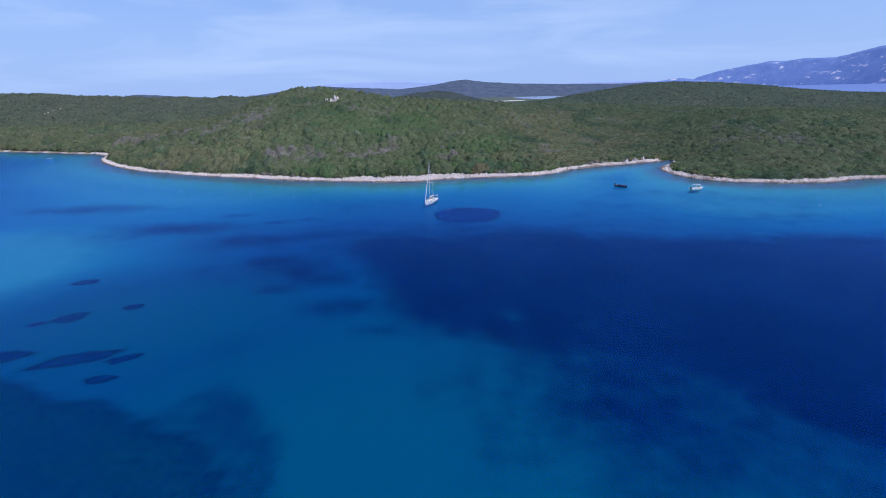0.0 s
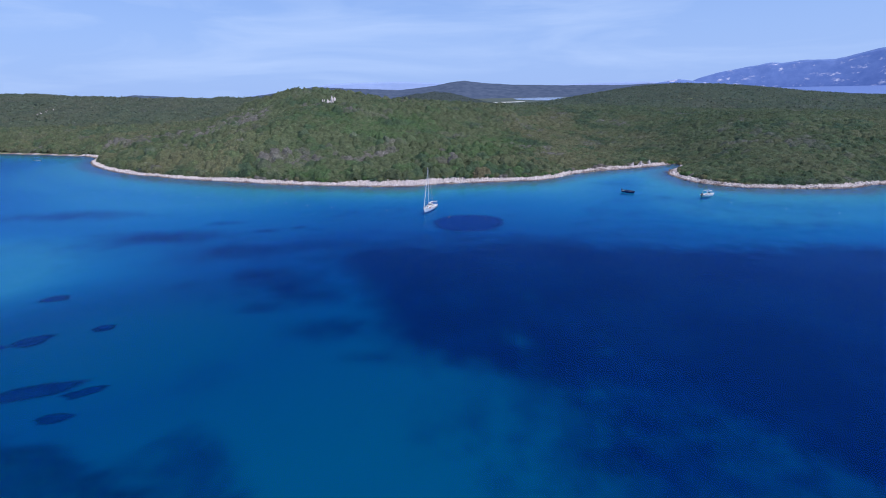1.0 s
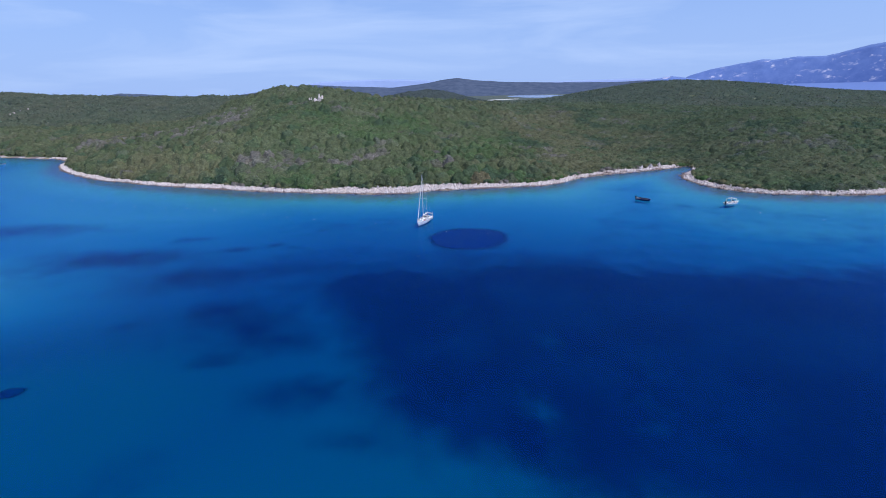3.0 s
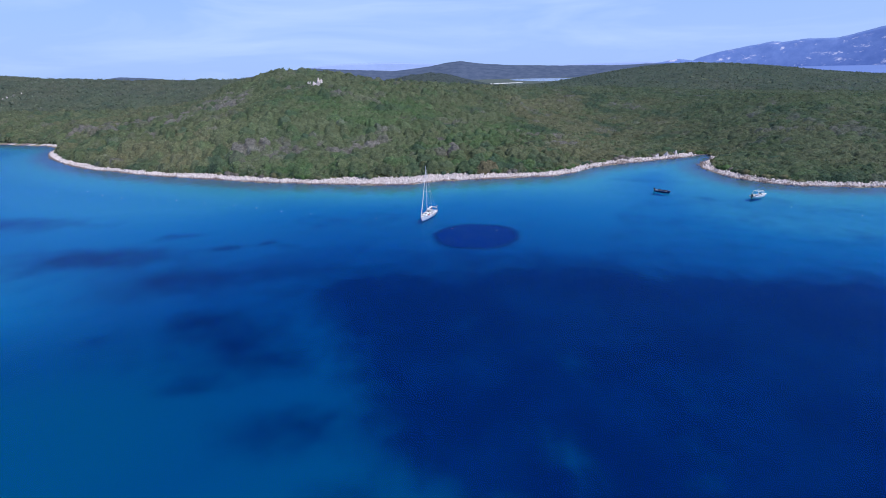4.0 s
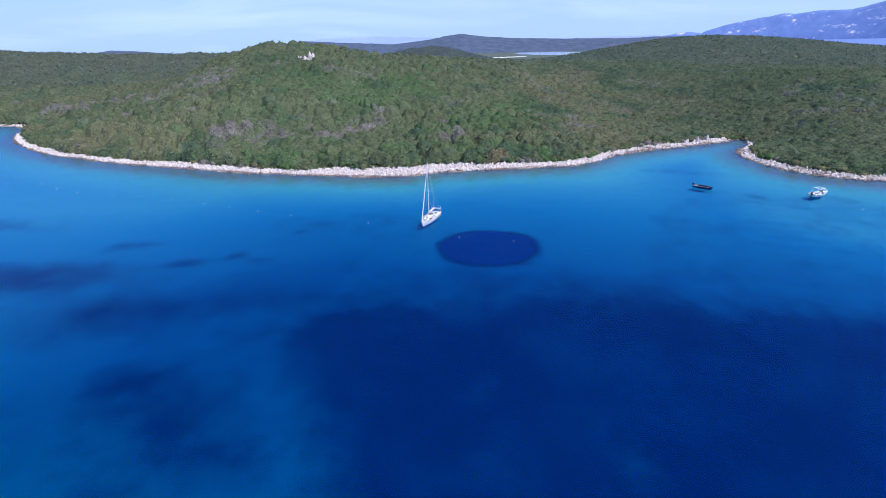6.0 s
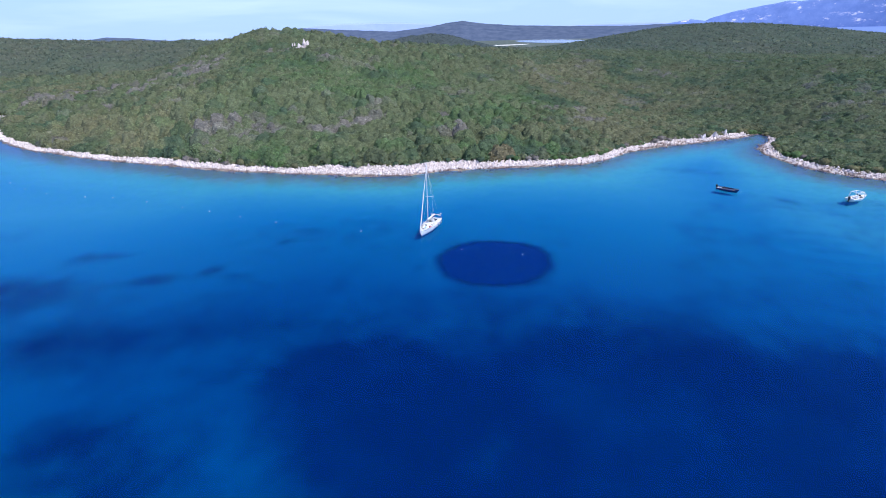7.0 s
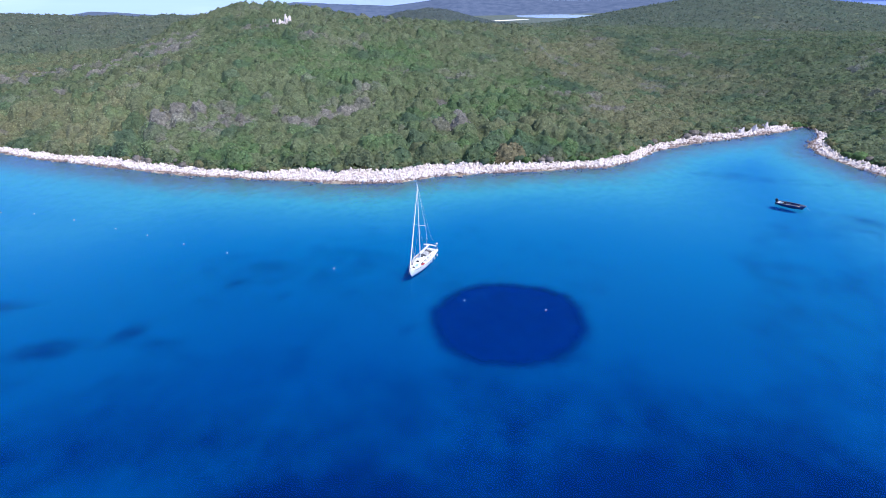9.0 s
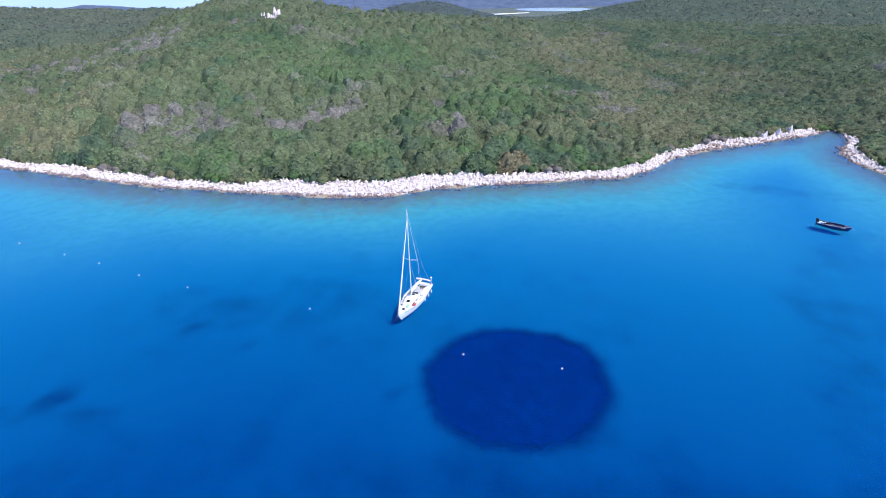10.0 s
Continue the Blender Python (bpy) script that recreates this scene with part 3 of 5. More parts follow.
# ---- seagrass on the seabed ----
def seagrass_patch(cx, cy, rx, ry, turn, seed, ragged=0.12, mat=None):
    """A mat of seagrass with a frayed edge and a gently domed, lumpy top."""
    bm = bmesh.new()
    n, rings = 320, 8
    fade, cover = min(0.4, 2.5 / min(rx, ry)), []
    c, s = math.cos(radians(turn)), math.sin(radians(turn))
    rows = []
    for q in range(rings + 1):
        row = []
        for k in range(n):
            a = 2 * math.pi * k / n
            edge = 1 + ragged * 1.6 * noise.noise((math.cos(a) * 1.4 + seed * 3.3, math.sin(a) * 1.4, seed * 1.7)) \
                + ragged * 0.6 * noise.noise((math.cos(a) * 6 + seed, math.sin(a) * 6, seed)) + ragged * 0.22 * noise.noise((math.cos(a) * 22, math.sin(a) * 22 + seed, 4)) + ragged * 0.16 * noise.noise((math.cos(a) * 60, math.sin(a) * 60 + seed, 9))
            f = edge * (1 + 0.25 * fade if q == 0 else 1 + 0.25 * fade - fade * 0.42 * q if q < 4 else (1 - fade) * (1 - (q - 4) / (rings - 3)))
            u, v = rx * f * math.cos(a), ry * f * math.sin(a)
            x, y = cx + u * c - v * s, cy + u * s + v * c
            z = -1.06 if q == 0 else -1.02 + 0.08 * (q / rings) + 0.06 * noise.noise((x * 0.8, y * 0.8, seed))
            row.append(bm.verts.new((x, y, z)))
            cover.append(min(1.5, q / 3.0) if q < 4 else 1.6)
        rows.append(row)
    for a, b in zip(rows[:-1], rows[1:]):
        for k in range(n):
            bm.faces.new((a[k], a[(k + 1) % n], b[(k + 1) % n], b[k]))
    bm.faces.new(rows[-1])
    me = bpy.data.meshes.new("seagrass_patch")
    bm.to_mesh(me)
    bm.free()
    me.attributes.new("cover", "FLOAT", "POINT").data.foreach_set("value", cover)
    me.materials.append(mat or M_GRASS)
    return new("seagrass_patch", me)


tagged(seagrass_patch(5.5, 169.7, 13.5, 12.0, 0, 1, 0.055), "large round dark seagrass patch on pale sand underwater", "seagrass", "seagrass patches")
for k, (x, y, rx, ry, turn) in enumerate([(-92.9, 107.7, 4.0, 2.1, 5), (-81.4, 87.7, 3.6, 2.5, 12), (-70.8, 92.7, 2.5, 1.9, 10), (-86.1, 84.7, 1.9, 1.3, 20),
                                          (-82, 71.5, 5.5, 2.6, 18), (-67.0, 71.0, 7.2, 2.6, 22), (-58.5, 71.0, 3.2, 1.6, 25), (-58.4, 64.5, 2.7, 1.5, 10)]):
    tagged(seagrass_patch(x, y, rx, ry, turn, 11 + k, 0.22, M_THINGRASS), "small dark seagrass patch on pale sand underwater", "seagrass", "seagrass patches")

# ---- the wood ----
def crown_template(segments, rings, leaves, size, seed, flat=0.8):
    """A lumpy dome of about one metre's radius, and leaf clumps, as small tilted squares, that stand out of it."""
    rng = np.random.default_rng(seed)
    lobes = rng.normal(size=(7, 3))
    lobes[:, 2] = np.abs(lobes[:, 2]) * 0.8
    lobes /= np.linalg.norm(lobes, axis=1)[:, None]
    shape = np.array([1, 1, flat])

    def bulge(p):
        return 0.68 + 0.42 * np.max(np.clip(p @ lobes.T, 0, 1) ** 5, axis=-1)
    # dome
    a = np.linspace(0, 2 * math.pi, segments + 1) + rng.random() * 6
    h = np.linspace(-0.35, 1.5, rings + 1)
    grid = np.stack([np.cos(h)[:, None] * np.cos(a)[None], np.cos(h)[:, None] * np.sin(a)[None], np.tile(np.sin(h)[:, None], (1, segments + 1))], -1)
    dome = grid * (0.90 * bulge(grid) * (0.85 + 0.3 * rng.random(bulge(grid).shape)))[..., None] * shape
    dome[0, :, :2] *= 0.8
    dome[0, :, 2] -= 0.35          # down into the undergrowth
    dome[:, -1] = dome[:, 0]
    way = grid.copy()
    way[:, -1] = way[:, 0]

    def cells(g):
        return np.stack([g[:-1, :-1], g[:-1, 1:], g[1:, 1:], g[1:, :-1]], 2).reshape(-1, 4, 3)
    # leafy shoots, pointing out and up
    p = rng.normal(size=(leaves, 3))
    p[:, 2] = np.abs(p[:, 2]) - 0.2
    p /= np.linalg.norm(p, axis=1)[:, None]
    c = p * (bulge(p) * (0.80 + 0.22 * rng.random(leaves)))[:, None] * shape
    u = p * 0.6 + rng.normal(size=(leaves, 3)) * 0.4 + np.array([0, 0, 0.85])
    u /= np.linalg.norm(u, axis=1)[:, None]
    v = np.cross(u, rng.normal(size=(leaves, 3)))
    v /= np.linalg.norm(v, axis=1)[:, None]
    normal = np.cross(u, v)
    facing = np.sign(np.sum(normal * p, axis=1))[:, None]
    normal, v = normal * facing, v * facing
    s = size * (0.5 + 1.0 * rng.random(leaves))[:, None]
    t = s * (0.35 + 0.25 * rng.random(leaves))[:, None]
    c = c + u * s * 0.3
    quads = np.concatenate([cells(dome), np.stack([c - u * s, c - v * t, c + u * s, c + v * t], 1)])
    soft = p + 0.45 * normal
    ways = np.concatenate([cells(way).reshape(-1, 3), np.repeat(soft, 4, axis=0)])
    ways[:, 2] += 0.4
    ways /= np.linalg.norm(ways, axis=1)[:, None]
    return quads, ways          # quads x 4 x 3, and the crown's outward way at each corner


def soft_normals(me, ways):
    """Shades the leaves of a crown together, as a rounded mass."""
    me.polygons.foreach_set("use_smooth", np.ones(len(me.polygons), bool))
    me.attributes.new("custom_normal", "FLOAT_VECTOR", "POINT").data.foreach_set("vector", ways.astype(np.float32).reshape(-1))


LUSH_DRIFTS = [(-58, 352, 34, 30), (-90, 372, 20, 22), (-30, 385, 22, 24), (20, 325, 26, 26), (-5, 300, 22, 16), (18, 258, 24, 9), (-70, 256, 26, 8), (40, 352, 18, 22), (-35, 252, 20, 7)]
OLIVE_DRIFTS = [(-160, 306, 34, 24), (-122, 285, 22, 14), (85, 420, 46, 60), (62, 310, 30, 26), (95, 365, 32, 40), (150, 420, 34, 50), (-20, 430, 30, 30)]
GREY_DRIFTS = [(-99, 287, 13.5, 10.5), (-108, 282, 10.5, 7.5), (-91, 292, 9, 7.5), (-242, 410, 24, 13.5), (-270, 416, 27, 13.5), (-200, 408, 30, 15), (-165, 405, 24, 18), (-182, 380, 24, 13.5), (-55, 284, 6, 6), (-50, 297, 7.5, 6), (-22, 277, 6, 6), (-10, 312, 6, 6), (-75, 304, 6, 6), (-36, 327, 6, 6), (-2, 280, 9, 7.5), (64, 310, 9, 6), (0, 292, 7.5, 6), (-150, 345, 21, 15)]
GREY_PLACES = [(-77, 301, 3.0, 3.3), (-71, 298, 3.8, 4.1), (-56, 284, 3.8, 4.1), (-50, 292, 3.0, 3.3), (-21, 273, 3.8, 4.1), (-10, 314, 3.8, 4.1), (-42, 327, 3.0, 3.3), (-97, 287, 4.5, 4.9), (-114, 367, 6.8, 7.4), (-121, 357, 5.2, 5.8), (68, 314, 3.8, 4.1), (76, 301, 3.0, 3.3), (34, 348, 3.0, 3.3), (120, 270, 3.8, 4.1)]
DARK_DRIFTS = [(140, 348, 12, 24), (135, 298, 9, 14), (141, 322, 11, 18), (124, 419, 10, 14), (119, 471, 12, 18), (150, 390, 12, 24)]


def drifts(x, y, spots, fray=22):
    wx, wy = x + fray * (fractal(x, y, 20, 91) - 0.5), y + fray * (fractal(x, y, 20, 95) - 0.5)
    total = np.zeros(len(x))
    for cx, cy, rx, ry in spots:
        total = np.maximum(total, np.exp(-(((wx - cx) / rx) ** 2 + ((wy - cy) / ry) ** 2)))
    return total


def clumps(x, y, cell=7.0, seed=5):
    """The clump of shrubs that a plant grows in: the clump's centre, the way to it, and a number from 0 to 1 of its own."""
    i, j = np.floor(x / cell).astype(np.int64), np.floor(y / cell).astype(np.int64)

    def chance(a, b, k):
        h = (a * 374761393 + b * 668265263 + (seed + k) * 974711) & 0x7FFFFFFF
        h = ((h ^ (h >> 13)) * 1274126177) & 0x7FFFFFFF
        return ((h ^ (h >> 16)) & 0xFFFF) / 65535.0
    best = np.full(x.shape, 1e9)
    px, py, own = np.zeros_like(x), np.zeros_like(x), np.zeros_like(x)
    for a in (-1, 0, 1):
        for b in (-1, 0, 1):
            qx, qy = (i + a + chance(i + a, j + b, 1)) * cell, (j + b + chance(i + a, j + b, 2)) * cell
            r = np.hypot(x - qx, y - qy)
            near_one = r < best
            best = np.where(near_one, r, best)
            px, py, own = np.where(near_one, qx, px), np.where(near_one, qy, py), np.where(near_one, chance(i + a, j + b, 3), own)
    return px, py, best, own


def crowns(x, y):
    """The lumpy roof of the scrub: broad crowns with smaller ones crowding over them. Height in metres, each clump's centre and number, and how near a crown's middle it is."""
    wx, wy = x + 2.2 * (fractal(x, y, 3.0, 201, 2) - 0.5), y + 2.2 * (fractal(x, y, 3.0, 205, 2) - 0.5)
    _, _, _, broad = clumps(wx, wy, 5.6, 5)
    cx, cy, r1, own = clumps(wx, wy, 3.7, 41)
    _, _, r2, own2 = clumps(wx, wy, 1.6, 77)
    dome = np.sqrt(np.clip(1 - (r1 / 3.0) ** 2, 0.02, 1))
    high = 0.6 * broad + (1.9 + 1.9 * own ** 1.3) * dome + (0.10 + 0.32 * own2) * np.sqrt(np.clip(1 - (r2 / 1.4) ** 2, 0.02, 1)) - 2.0
    # broad oaks stand over the scrub of the western slope, few in the east
    ox, oy, r3, own3 = clumps(wx, wy, 6.6, 141)
    share = np.clip((fractal(x, y, 40, 151, 2) - 0.34) * 7, 0, 1) * np.clip((70 - x) / 50, 0.2, 1)
    oak = np.sqrt(np.clip(1 - (r3 / (2.6 + 1.8 * own3)) ** 2, 0, 1)) * share
    tall = (0.8 + 2.9 * own3) * oak
    mine = (oak > 0.3) & (own3 > 0.35)
    cx, cy, own = np.where(mine, ox, cx), np.where(mine, oy, cy), np.where(mine, own3, own)
    high, dome = (high + tall) * (1 - 0.35 * np.clip((x - 40) / 60, 0, 1)), np.maximum(dome, oak)
    return high + 0.8 * (fractal(x, y, 1.2, 211, 2) - 0.5) + 1.3 * (fractal(x, y, 24, 131, 2) - 0.5), cx, cy, own, own2, dome


def wood_edge(x, y):
    """Metres from the water to where the scrub begins."""
    return rock_width(x, y) + 0.3 + 1.4 * (fractal(x, y, 4.0, 231, 2) - 0.5)


def scrub_top(x, y, d, high):
    cover = np.clip((d - wood_edge(x, y)) / 2.4, 0, 1)
    base = SHRUB * np.clip(0.42 - (y - 330) / 700, 0.12, 0.42)
    return ground_height(x, y, d) - 0.35 + (0.35 + base + high) * np.sqrt(cover)


def scrub_colour(x, y, own, own2):
    """The shrubs' colours by crown: drifts of green, olive and grey, dry ones among them, with far haze and eastern
    shade painted in.
    """
    broad, fine, grey = fractal(x, y, 70, 40), fractal(x, y, 16, 50, 3), fractal(x, y, 20, 60, 3)

    def blend(a, b, f):
        return a * (1 - f[:, None]) + np.array(b) * f[:, None]
    jitter = 1.1 * np.stack([np.sin(own * k) for k in (37.0, 91.0, 171.0, 53.0)]) + 0.25 * np.stack([np.sin(own2 * k) for k in (41.0, 83.0, 67.0, 29.0)])
    olive = np.clip((broad - 0.48) * 4.0 + 0.75 * drifts(x, y, OLIVE_DRIFTS) + 0.34 * jitter[0], 0, 1)
    lush = np.clip(0.85 * drifts(x, y, LUSH_DRIFTS) + (fine - 0.5) * 1.5 + 0.30 * jitter[3] - 0.05, 0, 0.9)
    deep = np.clip((fine - 0.55) * 3.0 + 0.7 * drifts(x, y, DARK_DRIFTS) + 0.28 * jitter[1] - 0.06, 0, 0.85)
    dry = np.clip((grey - 0.645) * 3.5 + 1.5 * drifts(x, y, GREY_DRIFTS + GREY_PLACES, 9) + 0.34 * jitter[2] - 0.14, 0, 0.85) * (np.modf(own * 29.7)[0] < 0.66)
    col = np.tile(np.array(GREEN), (len(x), 1))
    col = blend(blend(blend(blend(col, OLIVE, olive), LUSH, lush), DEEP, deep), GREY, dry)
    col = blend(col, HAZY_GREEN, np.clip((y - 420) / 350, 0, 0.55))          # air haze painted into the far slopes, stronger with distance
    col[np.hypot(x - 13.5, y - 249) < 3.0] = TAN
    mood = 0.70 + 0.26 * fractal(x, y, 26, 81, 3) + 0.26 * np.modf(own * 17.3)[0] + 0.12 * np.modf(own2 * 11.9)[0]
    # a shade factor painted into the wood's colour, darker towards the east
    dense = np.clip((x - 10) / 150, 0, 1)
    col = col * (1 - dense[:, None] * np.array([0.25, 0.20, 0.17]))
    return col * mood[:, None], dry


def tinted(me, cols, domain):
    rgba = np.ones((len(cols), 4), np.float32)
    rgba[:, :3] = np.clip(cols, 0.005, 1)
    me.attributes.new("species", "FLOAT_COLOR", domain).data.foreach_set("color", rgba.reshape(-1))


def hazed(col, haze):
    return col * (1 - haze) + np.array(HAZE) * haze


def make_scrub(name, y_lo, y_hi, step, density, leaf, rng, label, x_lim=1100, haze=0.0, crowd=0.78, tone=1.0):
    """A stretch of scrub: a continuous lumpy roof of crowns, and leafy shoots standing out of it all over."""
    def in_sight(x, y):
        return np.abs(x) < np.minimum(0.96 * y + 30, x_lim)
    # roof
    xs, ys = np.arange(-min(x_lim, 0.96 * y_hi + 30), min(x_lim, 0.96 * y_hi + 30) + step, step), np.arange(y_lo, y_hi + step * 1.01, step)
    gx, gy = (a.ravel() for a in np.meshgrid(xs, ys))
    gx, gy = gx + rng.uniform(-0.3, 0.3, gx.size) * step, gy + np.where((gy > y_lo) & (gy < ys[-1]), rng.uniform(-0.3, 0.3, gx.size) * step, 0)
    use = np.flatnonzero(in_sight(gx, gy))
    d = np.full(gx.size, -9.0)
    d[use] = shore_distance(gx[use], gy[use])
    edge = np.full(gx.size, 1e6)
    near_shore = use[d[use] > 0]
    edge[near_shore] = wood_edge(gx[near_shore], gy[near_shore])
    idx = np.arange(gx.size).reshape(len(ys), len(xs))
    quads = np.stack([idx[:-1, :-1], idx[:-1, 1:], idx[1:, 1:], idx[1:, :-1]], -1).reshape(-1, 4)
    quads = quads[(d > edge - 0.2)[quads].all(1)]
    kept = np.unique(quads)
    back = np.zeros(gx.size, np.int64)
    back[kept] = np.arange(len(kept))
    x, y, d = gx[kept], gy[kept], d[kept]
    high, cx, cy, own, own2, _ = crowns(x, y)
    me = quad_mesh(name, np.stack([x, y, scrub_top(x, y, d, high)], -1), back[quads])
    me.polygons.foreach_set("use_smooth", np.ones(len(quads), bool))
    me.materials.append(M_CANOPY)
    tinted(me, hazed(scrub_colour(cx, cy, own, own2)[0], haze) * tone, "POINT")
    wood = tagged(new(name, me), label, "scrub wood", kind="stuff")
    # shoots
    n = int(density * (y_hi - y_lo) * (xs[-1] - xs[0]))
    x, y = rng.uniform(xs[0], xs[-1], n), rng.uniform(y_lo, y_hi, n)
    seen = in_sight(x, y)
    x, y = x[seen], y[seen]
    d = shore_distance(x, y)
    over = d - wood_edge(x, y)
    rim = np.flatnonzero((over > 0) & (over < 3.5))          # the outer slope of the scrub is steep and needs more
    for _ in range(2):
        x, y = np.append(x, x[rim] + rng.uniform(-0.5, 0.5, len(rim))), np.append(y, y[rim] + rng.uniform(-0.5, 0.5, len(rim)))
    d = np.append(d, shore_distance(x[len(d):], y[len(d):]))
    over = d - wood_edge(x, y)
    seen = over > 0.1
    x, y, d, over = x[seen], y[seen], d[seen], over[seen]
    high, cx, cy, own, own2, dome = crowns(x, y)
    leafy = rng.random(len(x)) < np.where(over < 3.0, 1.0, 1 - crowd + crowd * dome ** 1.5)          # the shoots crowd on the crowns
    x, y, d, over, high, cx, cy, own, own2 = (a[leafy] for a in (x, y, d, over, high, cx, cy, own, own2))
    z = scrub_top(x, y, d, high)
    e = 0.45
    slope_x, slope_y = (scrub_top(x + e, y, d, crowns(x + e, y)[0]) - z) / e, (scrub_top(x, y + e, d, crowns(x, y + e)[0]) - z) / e
    out = np.stack([-slope_x, -slope_y, np.ones(len(x))], -1)
    out /= np.linalg.norm(out, axis=1)[:, None]
    col, dry = scrub_colour(cx, cy, own, own2)
    m = len(x)
    u = out * 0.15 + rng.normal(size=(m, 3)) * 0.5 + np.array([0, 0, 0.2])
    u -= 0.6 * out * np.sum(u * out, axis=1)[:, None]          # most shoots lie along the crown
    u /= np.linalg.norm(u, axis=1)[:, None]
    v = np.cross(u, out + 0.3 * rng.normal(size=(m, 3)))
    v /= np.linalg.norm(v, axis=1)[:, None]
    s = leaf * (0.55 + 0.9 * rng.random(m))[:, None] * (1 + 0.35 * dry[:, None])
    t = s * (0.5 + 0.3 * rng.random(m))[:, None] * (1 - 0.5 * dry[:, None])
    c = np.stack([x, y, z], -1) + u * s * 0.35
    verts = np.stack([c - u * s, c - v * t, c + u * s, c + v * t], 1).reshape(-1, 3)
    me = quad_mesh("shoots", verts, np.arange(m * 4).reshape(-1, 4))
    me.materials.append(M_WOOD)
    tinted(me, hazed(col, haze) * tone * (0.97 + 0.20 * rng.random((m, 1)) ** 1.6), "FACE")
    ob = new("shoots", me)
    ob.parent = wood
    tagged(ob, "leafy shoots all over the scrub", kind="stuff")


rng = np.random.default_rng(7)
make_scrub("scrub_wood", 203, 335, 0.52, 3.6, 0.36, rng, "dense evergreen maquis scrub in greens, olive and grey", crowd=0.35, tone=1.12)
make_scrub("hillside_wood", 335, 510, 1.1, 1.1, 0.52, rng, "dense evergreen maquis on the hillsides", crowd=0.4, tone=1.04)
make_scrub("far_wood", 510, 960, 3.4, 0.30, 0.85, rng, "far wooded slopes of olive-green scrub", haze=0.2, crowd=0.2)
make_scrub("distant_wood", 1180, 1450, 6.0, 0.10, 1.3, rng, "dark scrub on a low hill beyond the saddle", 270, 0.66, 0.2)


# ---- parts ----
def part(name, bm, mat, parent, label="", smooth=False):
    """Links a bmesh as one mesh object under a thing or a part."""
    me = bpy.data.meshes.new(name)
    bmesh.ops.recalc_face_normals(bm, faces=bm.faces[:])
    bm.to_mesh(me)
    bm.free()
    if smooth:
        me.polygons.foreach_set("use_smooth", [True] * len(me.polygons))
    me.materials.append(mat)
    ob = new(name, me)
    ob.parent = parent
    if label:
        ob["label"] = label
    return ob


def thing(name, m, label, category, group=""):
    ob = new(name)
    ob.matrix_world = m
    ob.empty_display_size = 0.3
    return tagged(ob, label, category, group)


def box(bm, sx, sy, sz, at=(0, 0, 0), bevel=0.0, turn=(0, 0, 0)):
    r = bmesh.ops.create_cube(bm, size=1.0, matrix=pose(*at, *turn) @ Matrix.Diagonal((sx, sy, sz, 1)))
    if bevel:
        edges = list({e for v in r["verts"] for e in v.link_edges})
        bmesh.ops.bevel(bm, geom=edges, offset=bevel, segments=2, profile=0.6, affect="EDGES")
    return bm


def rod(bm, a, b, r1, r2=None, sides=8):
    """A round bar from a to b."""
    a, b = Vector(a), Vector(b)
    q = (b - a).to_track_quat("Z", "Y").to_matrix().to_4x4()
    bmesh.ops.create_cone(bm, cap_ends=True, segments=sides, radius1=r1, radius2=r1 if r2 is None else r2, depth=(b - a).length,
                          matrix=Matrix.Translation((a + b) / 2) @ q)
    return bm


def tube(bm, points, r, sides=6):
    for a, b in zip(points[:-1], points[1:]):
        rod(bm, a, b, r, r, sides)
    return bm


def ball(bm, at, sx, sy, sz, seg=12):
    bmesh.ops.create_uvsphere(bm, u_segments=seg, v_segments=max(6, seg * 2 // 3), radius=1.0, matrix=Matrix.Translation(at) @ Matrix.Diagonal((sx, sy, sz, 1)))
    return bm


# ---- rocky shore ----
def rock_mesh(seed, mat):
    """A jagged limestone block, about one metre across."""
    rnd = random.Random(seed)
    bm = bmesh.new()
    bmesh.ops.create_icosphere(bm, subdivisions=1, radius=0.5)
    for v in bm.verts:
        f = 0.55 + 0.8 * rnd.random()
        v.co = Vector((v.co.x * f, v.co.y * f * 0.8, v.co.z * (0.55 + 1.2 * rnd.random())))
    me = bpy.data.meshes.new("rock")
    bm.to_mesh(me)
    bm.free()
    me.materials.append(mat)
    return me


def joined_rocks(name, x, y, z, size, meshes, mat, rnd, parent, label, lift=(0.4, 1.0)):
    """Many blocks as one mesh."""
    vs, fs, count = [], [], 0
    kind = rnd.integers(0, len(meshes), len(x))
    for k, me in enumerate(meshes):
        pick = kind == k
        co = np.array([v.co[:] for v in me.vertices])
        tri = np.array([p.vertices[:] for p in me.polygons])
        m = int(pick.sum())
        a = 0.6 + rnd.normal(size=m) * 0.45          # the beds of the limestone run one way
        c, s = np.cos(a)[:, None], np.sin(a)[:, None]
        sx, sy, sz = (size[pick] * rnd.uniform(lo, hi, m) for lo, hi in ((0.7, 1.75), (0.4, 0.85), lift))
        px, py = co[None, :, 0] * sx[:, None], co[None, :, 1] * sy[:, None]
        tilt = rnd.uniform(-0.25, 0.6, m)[:, None]
        verts = np.stack([px * c - py * s + x[pick][:, None], px * s + py * c + y[pick][:, None], co[None, :, 2] * sz[:, None] + tilt * px + z[pick][:, None]], -1)
        vs.append(verts.reshape(-1, 3))
        fs.append((tri[None] + (np.arange(m) * len(co))[:, None, None]).reshape(-1, 3) + count)
        count += m * len(co)
    me = quad_mesh(name, np.concatenate(vs), np.concatenate(fs))
    me.materials.append(mat)
    ob = new(name, me)
    ob.parent = parent
    return tagged(ob, label, kind="stuff")


